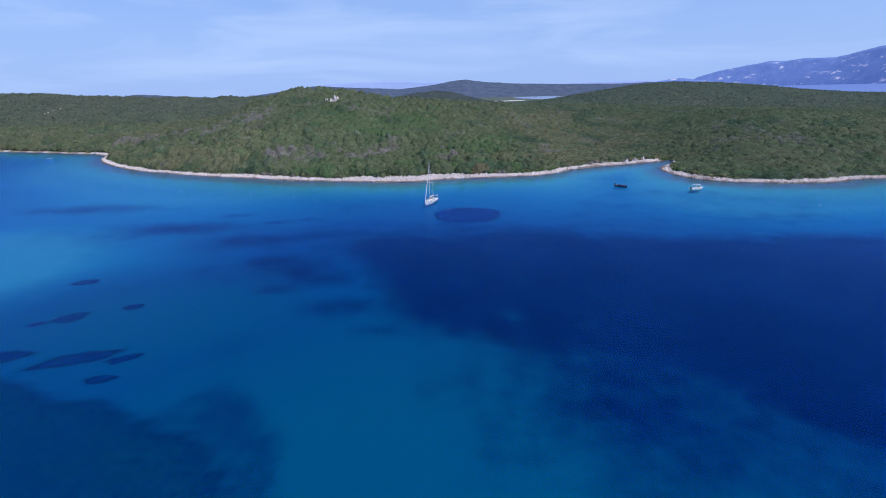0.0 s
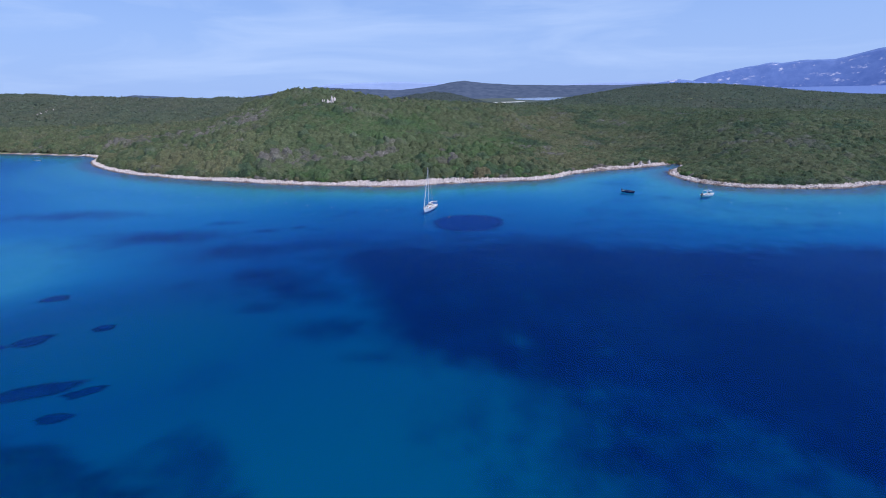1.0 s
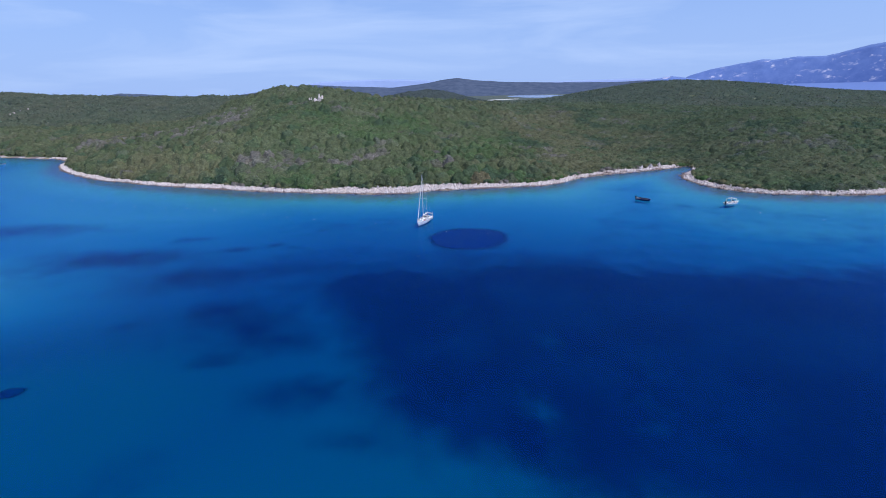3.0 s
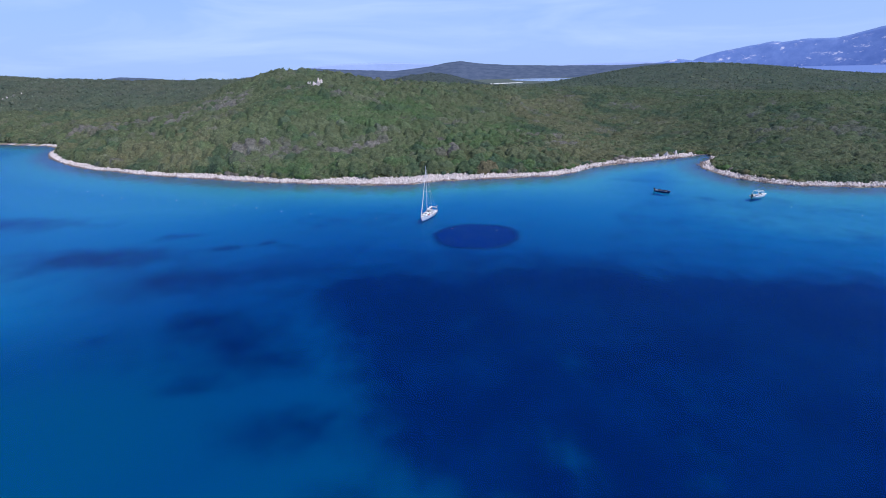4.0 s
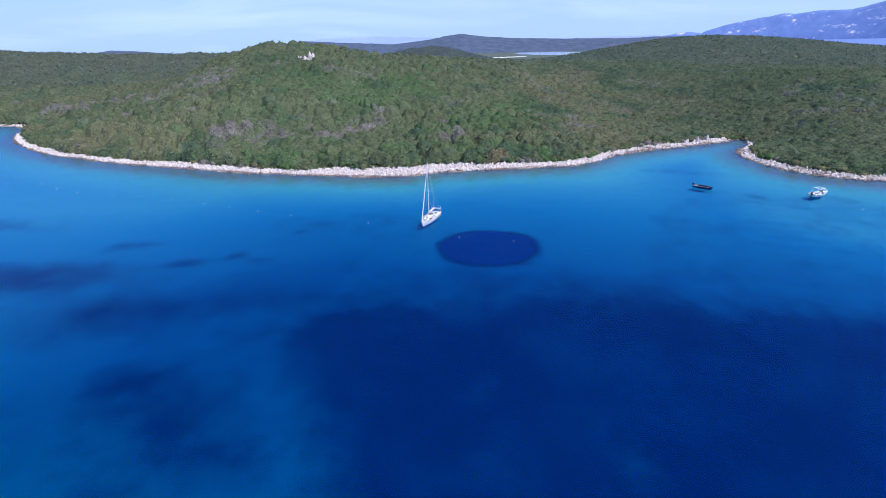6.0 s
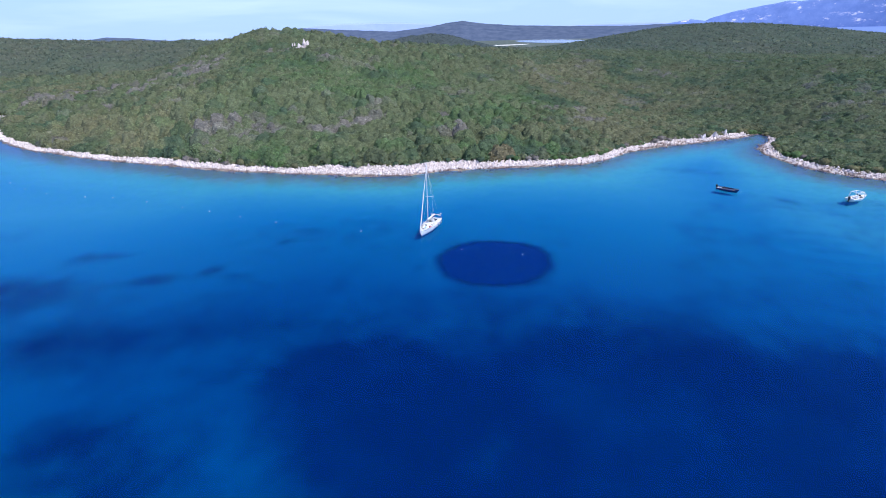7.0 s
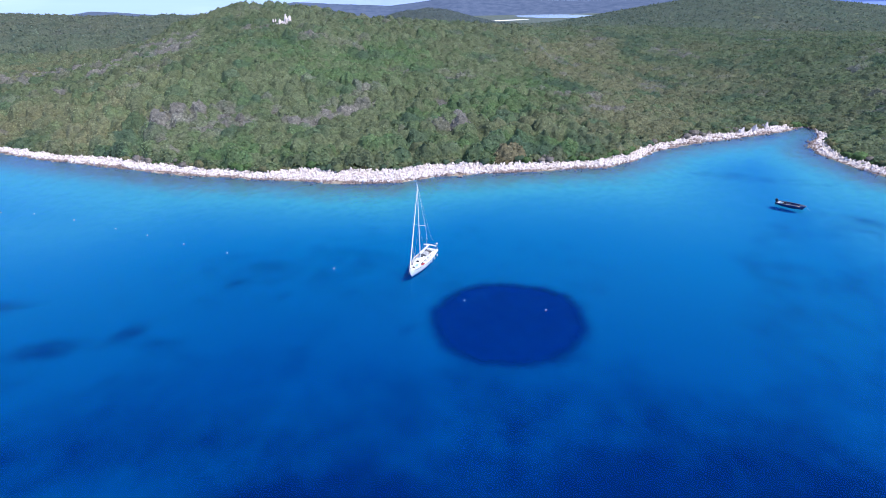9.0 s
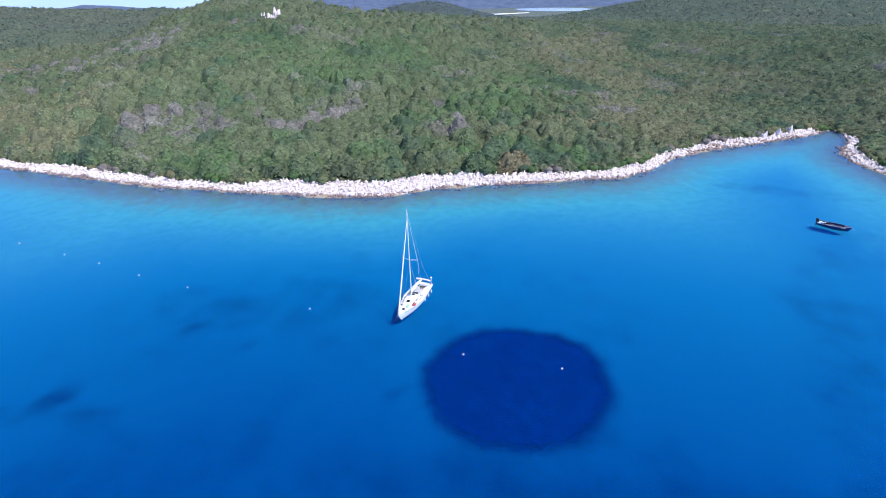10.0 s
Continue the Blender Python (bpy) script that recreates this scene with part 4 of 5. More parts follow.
def make_shore():
    rnd = np.random.default_rng(21)
    shore = tagged(new("rocky_shore"), "pale jagged limestone rocks along the water's edge", "rocky shore", kind="structure")
    n = 520000
    x, y = rnd.uniform(-300, 215, n), rnd.uniform(205, 400, n)
    d = shore_distance(x, y)
    band = ((d > -0.2) | ((d > -1.6) & (rnd.random(n) < 0.25))) & (d < rock_width(x, y) + 1.3) & (np.abs(x) < 0.98 * y + 20)
    x, y, d = x[band], y[band], d[band]
    size = 0.26 + 1.0 * rnd.random(len(x)) ** 3.2
    size = np.where(d > rock_width(x, y), size * 0.7, size)
    z = ground_height(x, y, d) + size * 0.12
    meshes = [rock_mesh(k, M_ROCK) for k in range(10)]
    wet = [rock_mesh(40 + k, M_WETROCK) for k in range(6)]
    low = d < -0.1 + 1.5 * fractal(x, y, 7, 90, 3)
    low |= (x > 70) & (x < 125) & (d < 2.5) & (fractal(x, y, 5, 95, 2) > 0.6)
    mine = ~low & (np.abs(x + 12) < 24) & (size > 0.5)
    chosen = np.flatnonzero(mine)[:290]
    taken = np.zeros(len(x), bool)
    taken[chosen] = True
    high = ~low & ~taken
    joined_rocks("rock_field", x[high], y[high], z[high], size[high], meshes, M_ROCK, rnd, shore, "many pale jagged limestone blocks", (0.5, 1.0))
    joined_rocks("wet_rock_field", x[low], y[low], z[low] - 0.1, size[low] * 0.92, wet, M_WETROCK, rnd, shore, "brown wet rocks at the waterline")
    # small wet stones along the waterline
    legs = [(a, b) for a, b in zip(COAST[:-1], COAST[1:]) if -300 < a[0] < 215 and abs(b[0]) < 310]
    far = np.array([math.hypot(b[0] - a[0], b[1] - a[1]) for a, b in legs])
    pick = rnd.choice(len(legs), 17000, p=far / far.sum())
    a3, b3 = np.array([p[0] for p in legs])[pick], np.array([p[1] for p in legs])[pick]
    x3, y3 = (a3 + (b3 - a3) * rnd.random((len(pick), 1)) + rnd.uniform(-3.2, 3.2, (len(pick), 2))).T
    d3 = shore_distance(x3, y3)
    wash = (d3 > -1.0) & (d3 < 0.5 + 0.6 * rnd.random(len(d3)))
    x3, y3, d3 = x3[wash], y3[wash], d3[wash]
    small = 0.16 + 0.34 * rnd.random(len(x3)) ** 2
    joined_rocks("wet_stones", x3, y3, ground_height(x3, y3, d3) + small * 0.1, small, wet, M_WETROCK, rnd, shore, "small brown wet stones along the waterline")
    # stones under water close to the shore
    x2, y2 = rnd.uniform(-300, 215, 180000), rnd.uniform(200, 400, 180000)
    d2 = shore_distance(x2, y2)
    b2 = (d2 < 0) & (d2 > -8.0 * rnd.random(len(x2)) ** 2) & (np.abs(x2) < 0.98 * y2 + 20)
    x2, y2, d2 = x2[b2], y2[b2], d2[b2]
    joined_rocks("sunken_rock_field", x2, y2, ground_height(x2, y2, d2) - 0.16, 0.2 + 0.5 * rnd.random(len(x2)) ** 2, wet, M_SUNKEN, rnd, shore, "brown stones under the shallow water")
    return shore, [(x[i], y[i], z[i], size[i]) for i in chosen], meshes


SHORE, SHORE_ROCKS, ROCK_MESHES = make_shore()


def pinnacle_mesh(seed):
    """An upright fin of limestone, one metre high, split and stepped, with a broken top."""
    rnd = random.Random(seed)
    bm = bmesh.new()
    rows, sides = [], 7
    lean_x, lean_y = rnd.uniform(-0.25, 0.25), rnd.uniform(-0.2, 0.2)
    turns = [2 * math.pi * (k + rnd.uniform(-0.35, 0.35)) / sides for k in range(sides)]
    for q, h in enumerate((-0.3, 0.15, 0.4, 0.68, 0.9)):
        w = (0.5, 0.46, 0.36, 0.27, 0.13)[q] * rnd.uniform(0.8, 1.2)
        rows.append([bm.verts.new((lean_x * h + w * rnd.uniform(0.65, 1.3) * math.cos(a), lean_y * h + 0.7 * w * rnd.uniform(0.65, 1.3) * math.sin(a), h + rnd.uniform(-0.09, 0.09))) for a in turns])
    for low, top in zip(rows[:-1], rows[1:]):
        for k in range(sides):
            bm.faces.new((low[k], low[(k + 1) % sides], top[(k + 1) % sides], top[k]))
    peak = bm.verts.new((lean_x, lean_y, 1.0))
    for k in range(sides):
        bm.faces.new((rows[-1][k], rows[-1][(k + 1) % sides], peak))
    me = bpy.data.meshes.new("crag")
    bm.to_mesh(me)
    bm.free()
    me.materials.append(M_ROCK)
    return me


PINNACLES = [pinnacle_mesh(60 + k) for k in range(6)]


def outcrop(x, y, wide, tall, count, seed, lift=1.5, peak=0.0):
    """Bare limestone standing out of the wood: fins and blocks, highest at the peak, low towards the ends."""
    rnd = random.Random(seed)
    base = float(ground_height(np.array([x]), np.array([y]))[0])
    ob = thing("limestone_outcrop", pose(x, y, base), "bare white limestone crag among the scrub", "rock outcrop", "limestone crags")
    for _ in range(count):
        o = new("crag", rnd.choice(PINNACLES))
        o.parent = ob
        off = rnd.uniform(-1, 1)
        h = tall * max(0.22, 1.0 - 1.1 * abs(off - peak)) * rnd.uniform(0.45, 1.05)
        w = min(h * rnd.uniform(0.6, 1.1), wide + 0.6)
        o.matrix_local = pose(off * wide, rnd.uniform(-0.5, 0.5) * min(wide, 2.0), lift * rnd.uniform(0.8, 1.0), rnd.uniform(-14, 14), rnd.uniform(-14, 14), rnd.uniform(0, 360)) @ Matrix.Diagonal((w, w, h, 1))


outcrop(-101.4, 430.0, 2.7, 8.2, 9, 1, 2.0, 0.4)
outcrop(-104.0, 426.5, 3.4, 4.2, 12, 7, 1.9, 0.2)
outcrop(-109.6, 432.0, 0.9, 7.4, 4, 2, 2.5)
outcrop(-84.0, 437.0, 2.4, 1.9, 6, 3, 1.5, -0.5)
outcrop(-79.0, 436.0, 1.6, 1.4, 4, 10, 1.5)
outcrop(-154.5, 451.0, 1.4, 2.4, 4, 4, 1.6)
outcrop(-142.0, 479.0, 1.1, 2.0, 3, 8, 1.8)
outcrop(-41.3, 295.6, 0.5, 1.2, 2, 9, 2.4)
for k in range(9):          # a line of pale stones up the far slope
    outcrop(-497 - 1.5 * k + 3 * math.sin(k * 2.3), 591 + 5.6 * k, 1.3, 2.0, 3, 20 + k, 1.8)
outcrop(102.0, 279.8, 1.6, 3.4, 8, 5, -0.2)
outcrop(107.5, 281.6, 3.0, 3.2, 14, 6, -0.2)
outcrop(113.5, 285.0, 1.6, 2.6, 7, 11, 0.1)


# ---- shrubs along the shore ----
LEAVES = {"green": (leaf_material("green_leaves", GREEN), "dense evergreen shrub with mid-green leaves behind the rocks"),
          "deep": (leaf_material("deep_green_leaves", DEEP), "dense dark green shrub behind the white rocks"),
          "lush": (leaf_material("lush_green_leaves", LUSH), "fresh green broad-leaved shrub behind the white rocks"),
          "olive": (leaf_material("olive_leaves", OLIVE), "olive-green shrub behind the white rocks"),
          "grey": (leaf_material("grey_twigs", GREY), "dry grey leafless shrub behind the rocks"),
          "tan": (leaf_material("tan_leaves", TAN), "dry orange-brown shrub beside the rocky shore")}


def shrub(kind, seed):
    """One shrub of about one metre's radius: a short forked trunk and a crown of leaf clumps."""
    mat, label = LEAVES[kind]
    rnd = random.Random(seed)
    ob = thing("shrub", Matrix(), label, "shrub", "shrubs along the shore")
    bm = bmesh.new()
    rod(bm, (0, 0, -0.25), (0.03, 0, 0.35), 0.10, 0.07, 6)
    for k in range(4):
        a = k * 1.57 + rnd.uniform(-0.4, 0.4)
        rod(bm, (0.03, 0, 0.3), (0.5 * math.cos(a), 0.5 * math.sin(a), 0.85 + 0.2 * rnd.random()), 0.05, 0.02, 5)
    part("trunk", bm, M_BARK, ob)
    q, way = crown_template(11, 5, 300, 0.15, seed, 0.8)
    q[..., 2] += 0.62
    me = quad_mesh("crown", q.reshape(-1, 3), np.arange(q.shape[0] * 4).reshape(-1, 4))
    me.materials.append(mat)
    soft_normals(me, way)
    crown = new("crown", me)
    crown.parent = ob
    return ob


def plant_front():
    """The foremost shrubs, a ragged line behind the rocks."""
    rnd = random.Random(5)
    kinds = ["green", "deep", "olive", "lush", "deep", "grey", "olive", "lush"]
    first = {}
    spots = np.random.default_rng(31)
    x, y = spots.uniform(-112, 132, 60000), spots.uniform(205, 300, 60000)
    d = shore_distance(x, y)
    over = d - wood_edge(x, y)
    fit_in = (over > -0.3) & (over < 2.2)
    x, y, d, over = x[fit_in], y[fit_in], d[fit_in], over[fit_in]
    _, _, _, own = clumps(x, y, 7.0, 9)
    z = ground_height(x, y, d)
    placed = []
    for i in range(len(x)):
        px, py = float(x[i]), float(y[i])
        tan = math.hypot(px - 13.5, py - 248.5) < 3.2
        big = rnd.random() ** 1.6
        s = (0.75 + 1.35 * big) * (1.5 if tan else 1.0) * (0.8 + 0.2 * min(1.0, over[i]))
        if len(placed) >= 280 or any((px - a) ** 2 + (py - b) ** 2 < (0.62 * (s + c)) ** 2 for a, b, c in placed):
            continue
        placed.append((px, py, s))
        key = ("tan", 0) if tan else (kinds[int(own[i] * 7.99)], rnd.randrange(3))
        m = pose(px, py, float(z[i]) - 0.1, rnd.uniform(-8, 8), rnd.uniform(-8, 8), rnd.uniform(0, 360)) @ Matrix.Diagonal((s, s * rnd.uniform(0.75, 1.0), s * rnd.uniform(0.62, 0.95), 1))
        if key not in first:
            first[key] = shrub(key[0], 300 + 10 * kinds.index(key[0]) + key[1] if key[0] != "tan" else 399)
            first[key].matrix_world = m
        else:
            made = copy_thing(first[key], Matrix())
            made.matrix_basis = m


plant_front()

# ---- boats ----
M_GEL = paint("white_gelcoat", (0.88, 0.87, 0.86), 0.25)
M_DECK = paint("off_white_deck", (0.70, 0.68, 0.66), 0.7)
M_DARKHULL = paint("dark_navy_hull", (0.016, 0.026, 0.115), 0.35)
M_ANTIFOUL = paint("dark_blue_antifouling", (0.02, 0.04, 0.12), 0.7)
M_GLASS = paint("smoked_acrylic", (0.015, 0.017, 0.022), 0.08)
M_ALLOY = paint("white_painted_alloy", (0.80, 0.80, 0.81), 0.35)
M_STEEL = paint("stainless_steel", (0.62, 0.62, 0.64), 0.22, 1.0)
M_SAIL = paint("white_sailcloth", (0.82, 0.81, 0.78), 0.85)
M_CANVAS = paint("pale_canvas", (0.66, 0.66, 0.68), 0.9)
M_TEAK = paint("weathered_teak", (0.36, 0.29, 0.24), 0.75)
M_RED = paint("red_cushion", (0.45, 0.05, 0.06), 0.8)
M_BLACK = paint("black_plastic", (0.02, 0.02, 0.022), 0.4)
M_BOATFLOOR = paint("dark_grey_blue_floor", (0.035, 0.045, 0.085), 0.8)
M_STRAKE = paint("pale_rubbing_strake", (0.15, 0.18, 0.27), 0.6)
M_SKYLIGHT = paint("pale_blue_acrylic", (0.30, 0.48, 0.62), 0.12)
M_RUBBER = paint("white_fender_vinyl", (0.72, 0.72, 0.74), 0.5)


def hull_shape(length, beam, bow_height, stern_height, draft, entry=1.7, stern_width=0.8, rows=22, cols=9, rake=0.5):
    """An open hull, bow along +x, waterline at z 0. Returns the bmesh and the half-beam and sheer at each station."""
    bm = bmesh.new()
    grid, line = [], []
    for i in range(rows + 1):
        t = i / rows
        half = beam / 2 * min(1.0, (1 - (1 - min(1, t / 0.62)) ** entry)) * (1 - (1 - stern_width) * max(0.0, (t - 0.55) / 0.45) ** 1.6)
        half = max(half, 0.015)
        sheer = bow_height + (stern_height - bow_height) * (1 - (1 - t) ** 1.6)
        keel = -draft * math.sin(math.pi * min(1, 0.12 + t * 0.95)) ** 0.7
        row = []
        for j in range(-cols, cols + 1):
            f = abs(j) / cols
            w = half * math.sin(f * math.pi / 2) ** 0.75
            z = keel + (sheer - keel) * (1 - math.cos(f * math.pi / 2)) ** 0.95
            x = length / 2 - t * length - rake * (1 - (z - keel) / (sheer - keel)) * max(0.0, 1 - t * 2.5)
            row.append(bm.verts.new((x, math.copysign(w, j) if j else 0.0, z)))
        grid.append(row)
        line.append((length / 2 - t * length, half, sheer))
    for a, b in zip(grid[:-1], grid[1:]):
        for k in range(2 * cols):
            bm.faces.new((a[k], a[k + 1], b[k + 1], b[k]))
    bm.faces.new(grid[-1])
    return bm, line


def deck_shape(line, drop=0.04, inset=0.03, camber=0.06, start=0, end=None, well=None):
    bm = bmesh.new()
    rows = []
    for x, half, sheer in line[start:end]:
        w = max(half - inset, 0.01)
        rows.append([bm.verts.new((x, w * k / 3, sheer - drop + camber * (1 - (k / 3) ** 2))) for k in range(-3, 4)])
    for a, b in zip(rows[:-1], rows[1:]):
        for k in range(6):
            if well and 1 <= k <= 4 and well[0] < b[0].co.x and a[0].co.x < well[1]:
                continue
            bm.faces.new((a[k], a[k + 1], b[k + 1], b[k]))
    return bm


def coachroof(stations):
    """A cabin from cross-sections: x, half-width, foot height, roof height."""
    bm = bmesh.new()
    rows = []
    for x, w, z0, z1 in stations:
        h = z1 - z0
        prof = [(-1.0, 0.0), (-0.96, 0.55), (-0.84, 0.9), (-0.45, 1.0), (0.0, 1.05), (0.45, 1.0), (0.84, 0.9), (0.96, 0.55), (1.0, 0.0)]
        rows.append([bm.verts.new((x, w * a, z0 + h * b)) for a, b in prof])
    for a, b in zip(rows[:-1], rows[1:]):
        for k in range(8):
            bm.faces.new((a[k], a[k + 1], b[k + 1], b[k]))
    bm.faces.new(rows[0])
    bm.faces.new(rows[-1][::-1])
    return bm


def yacht():
    L, B = 10.3, 3.3
    ob = thing("sailing_yacht", pose(-8.85, 186.05, 0, 0, 0, -111.3), "white sailing yacht at anchor with sails furled", "sailing yacht")
    bm, line = hull_shape(L, B, 1.32, 1.05, 0.55, 1.75, 0.82, rake=0.9)
    hull = part("hull", bm, M_GEL, ob, "white glossy hull", True)
    bm = bmesh.new()
    tube(bm, [(x, h + 0.005, z) for x, h, z in line], 0.035, 6)
    tube(bm, [(x, -h - 0.005, z) for x, h, z in line], 0.035, 6)
    part("toe_rail", bm, M_ALLOY, hull)
    for sgn in (-1, 1):
        bm = bmesh.new()
        tube(bm, [(x, sgn * (h * 0.985), z - 0.24) for x, h, z in line[3:-1]], 0.028, 5)
        part("hull_stripe", bm, M_ANTIFOUL, hull, "thin dark blue stripe")
    part("deck", deck_shape(line, well=(-4.3, -1.1)), M_DECK, ob, "pale cream deck")
    cabin = part("coachroof", coachroof([(2.9, 0.42, 1.20, 1.28), (2.3, 0.66, 1.18, 1.45), (1.2, 0.92, 1.12, 1.58), (0.0, 1.06, 1.08, 1.62), (-1.15, 1.08, 1.06, 1.62), (-1.3, 1.06, 1.06, 1.55)]), M_GEL, ob, "", True)
    for sgn in (-1, 1):
        for x0, ln in ((1.55, 0.75), (0.45, 0.85), (-0.65, 0.7)):
            part("cabin_window", box(bmesh.new(), ln, 0.03, 0.17, (x0, sgn * (0.90 + 0.05 * (1.55 - x0)), 1.40), 0.012, (sgn * 20, 0, sgn * -4)), M_GLASS, cabin, "dark smoked window")
    for x0, w in ((3.35, 0.46), (1.55, 0.58), (-0.35, 0.5)):
        z = 1.27 if x0 > 3 else 1.645 if x0 < 1 else 1.585
        part("deck_hatch", box(bmesh.new(), w, w, 0.05, (x0, 0, z), 0.02, (0, 3, 0)), M_GLASS, cabin, "dark deck hatch")
    part("foredeck_skylight", box(bmesh.new(), 0.75, 0.5, 0.05, (2.55, 0.30, 1.40), 0.02, (0, 9, 0)), M_SKYLIGHT, cabin, "pale blue skylight on the foredeck")
    for s in (-1, 1):
        bm = tube(bmesh.new(), [(1.9, s * 0.62, 1.62), (0.9, s * 0.80, 1.72), (-0.4, s * 0.86, 1.74)], 0.02, 5)
        for x, w, z in ((1.9, 0.62, 1.52), (0.75, 0.81, 1.60), (-0.4, 0.86, 1.62)):
            rod(bm, (x, s * w, z - 0.06), (x, s * w, z + 0.11), 0.018, sides=5)
        part("grab_rail", bm, M_TEAK, cabin, "weathered teak grab rail")
        part("mast_winch", rod(bmesh.new(), (-0.2, s * 0.55, 1.62), (-0.2, s * 0.55, 1.78), 0.08, 0.06, 10), M_STEEL, cabin)
    # cockpit
    well = bmesh.new()
    box(well, 2.5, 1.05, 0.04, (-2.75, 0, 0.62), 0.01)
    part("cockpit_floor", well, M_TEAK, ob, "weathered teak cockpit floor")
    for sgn in (-1, 1):
        part("cockpit_bench", box(bmesh.new(), 2.5, 0.5, 0.42, (-2.75, sgn * 0.78, 0.88), 0.05), M_DECK, ob)
        part("coaming", box(bmesh.new(), 2.6, 0.16, 0.34, (-2.65, sgn * 1.10, 1.22), 0.06), M_GEL, ob)
        part("cushion", box(bmesh.new(), 1.5, 0.42, 0.07, (-2.5, sgn * 0.78, 1.12), 0.03), M_CANVAS if sgn > 0 else M_RED, ob, "" if sgn > 0 else "red cockpit cushion")
    dodger = bmesh.new()
    rows = []
    for x, z, w in ((-0.55, 1.62, 1.02), (-0.75, 1.98, 1.0), (-1.15, 2.20, 0.98), (-1.65, 2.24, 0.96)):
        rows.append([dodger.verts.new((x, w * math.sin(a), 1.58 + (z - 1.58) * max(0.0, math.cos(a)) ** 0.5)) for a in np.linspace(-1.57, 1.57, 9)])
    for a, b in zip(rows[:-1], rows[1:]):
        for k in range(8):
            dodger.faces.new((a[k], a[k + 1], b[k + 1], b[k]))
    bmesh.ops.solidify(dodger, geom=dodger.faces[:], thickness=0.03)
    part("sprayhood", dodger, M_CANVAS, ob, "pale canvas sprayhood over the companionway", True)
    bm = bmesh.new()
    bmesh.ops.create_circle(bm, segments=24, radius=0.42, cap_ends=False, matrix=pose(-3.45, 0, 1.35, 0, 82, 0))
    ring = [v.co.copy() for v in bm.verts]
    bm.free()
    bm = bmesh.new()
    tube(bm, ring + ring[:1], 0.02, 6)
    for k in range(0, 24, 4):
        rod(bm, (-3.45, 0, 1.35), ring[k], 0.012, sides=5)
    part("steering_wheel", bm, M_STEEL, ob)
    part("binnacle", box(bmesh.new(), 0.22, 0.3, 0.75, (-3.3, 0, 1.0), 0.06), M_GEL, ob)
    part("folded_cover", box(bmesh.new(), 0.75, 0.32, 0.16, (1.7, 1.12, 1.27), 0.05, (0, 0, -12)), M_RED, ob, "folded red cover on the side deck")
    part("table", box(bmesh.new(), 0.9, 0.5, 0.05, (-2.3, 0, 1.25), 0.02), M_TEAK, ob)
    # rig
    mx, top = 0.35, 16.2
    bm = rod(bmesh.new(), (mx, 0, 1.5), (mx - 0.10, 0, top), 0.088, 0.062, 12)
    mast = part("mast", bm, M_ALLOY, ob, "tall white alloy mast")
    for z, w in ((8.3, 1.3),):
        bm = bmesh.new()
        rod(bm, (mx, 0, z), (mx - 0.25, w, z + 0.08), 0.045, 0.03, 6)
        rod(bm, (mx, 0, z), (mx - 0.25, -w, z + 0.08), 0.045, 0.03, 6)
        part("spreader", bm, M_ALLOY, mast)
    part("masthead_light", rod(bmesh.new(), (mx - 0.1, 0, top), (mx - 0.1, 0, top + 0.35), 0.03, 0.02), M_GEL, mast)
    bm = rod(bmesh.new(), (mx, 0, 2.35), (mx - 4.0, 0, 2.45), 0.075, 0.06, 10)
    boom = part("boom", bm, M_ALLOY, ob)
    bm = bmesh.new()
    last = None
    for k in range(13):
        t = k / 12
        p = (mx - 0.1 - 3.7 * t, 0.02 * math.sin(k * 2.1), 2.58 + 0.03 * math.sin(k * 1.3))
        r = 0.20 - 0.09 * t
        if last:
            rod(bm, last[0], p, last[1], r, 10)
        last = (p, r)
    part("furled_mainsail", bm, M_SAIL, boom, "white mainsail furled in its cover")
    fore, hound = Vector((4.95, 0, 1.45)), Vector((mx - 0.02, 0, 14.9))
    bm = bmesh.new()
    rod(bm, fore, fore.lerp(hound, 0.5), 0.115, 0.09, 10)
    rod(bm, fore.lerp(hound, 0.5), hound, 0.09, 0.045, 10)
    part("furled_genoa", bm, M_SAIL, ob, "white headsail rolled on the forestay")
    for name, lines in (("shroud", [((mx - 0.1, s * 1.5, 1.2), (mx - 0.25, s * 1.3, 8.38), (mx - 0.08, 0, 15.9)) for s in (-1, 1)]),
                        ("lower_shroud", [((mx - 0.25, s * 1.42, 1.2), (mx, 0, 8.2)) for s in (-1, 1)]),
                        ("backstay", [((-5.0, s * 1.15, 1.1), (-3.6, s * 0.35, 5.0), (mx - 0.1, 0, top)) for s in (-1, 1)]),
                        ("topping_lift", [((mx - 3.95, 0, 2.5), (mx - 0.12, 0, top))])):
        for pts in lines:
            part(name, tube(bmesh.new(), pts, 0.010, 4), M_ALLOY, ob)
    # rails
    bm = bmesh.new()
    tube(bm, [(4.1, 0.72, 1.27), (4.15, 0.68, 1.88), (4.85, 0.25, 1.93), (5.05, 0, 1.95), (4.85, -0.25, 1.93), (4.15, -0.68, 1.88), (4.1, -0.72, 1.27)], 0.02, 6)
    rod(bm, (4.95, 0.2, 1.3), (4.9, 0.22, 1.93), 0.018)
    rod(bm, (4.95, -0.2, 1.3), (4.9, -0.22, 1.93), 0.018)
    part("pulpit", bm, M_STEEL, ob)
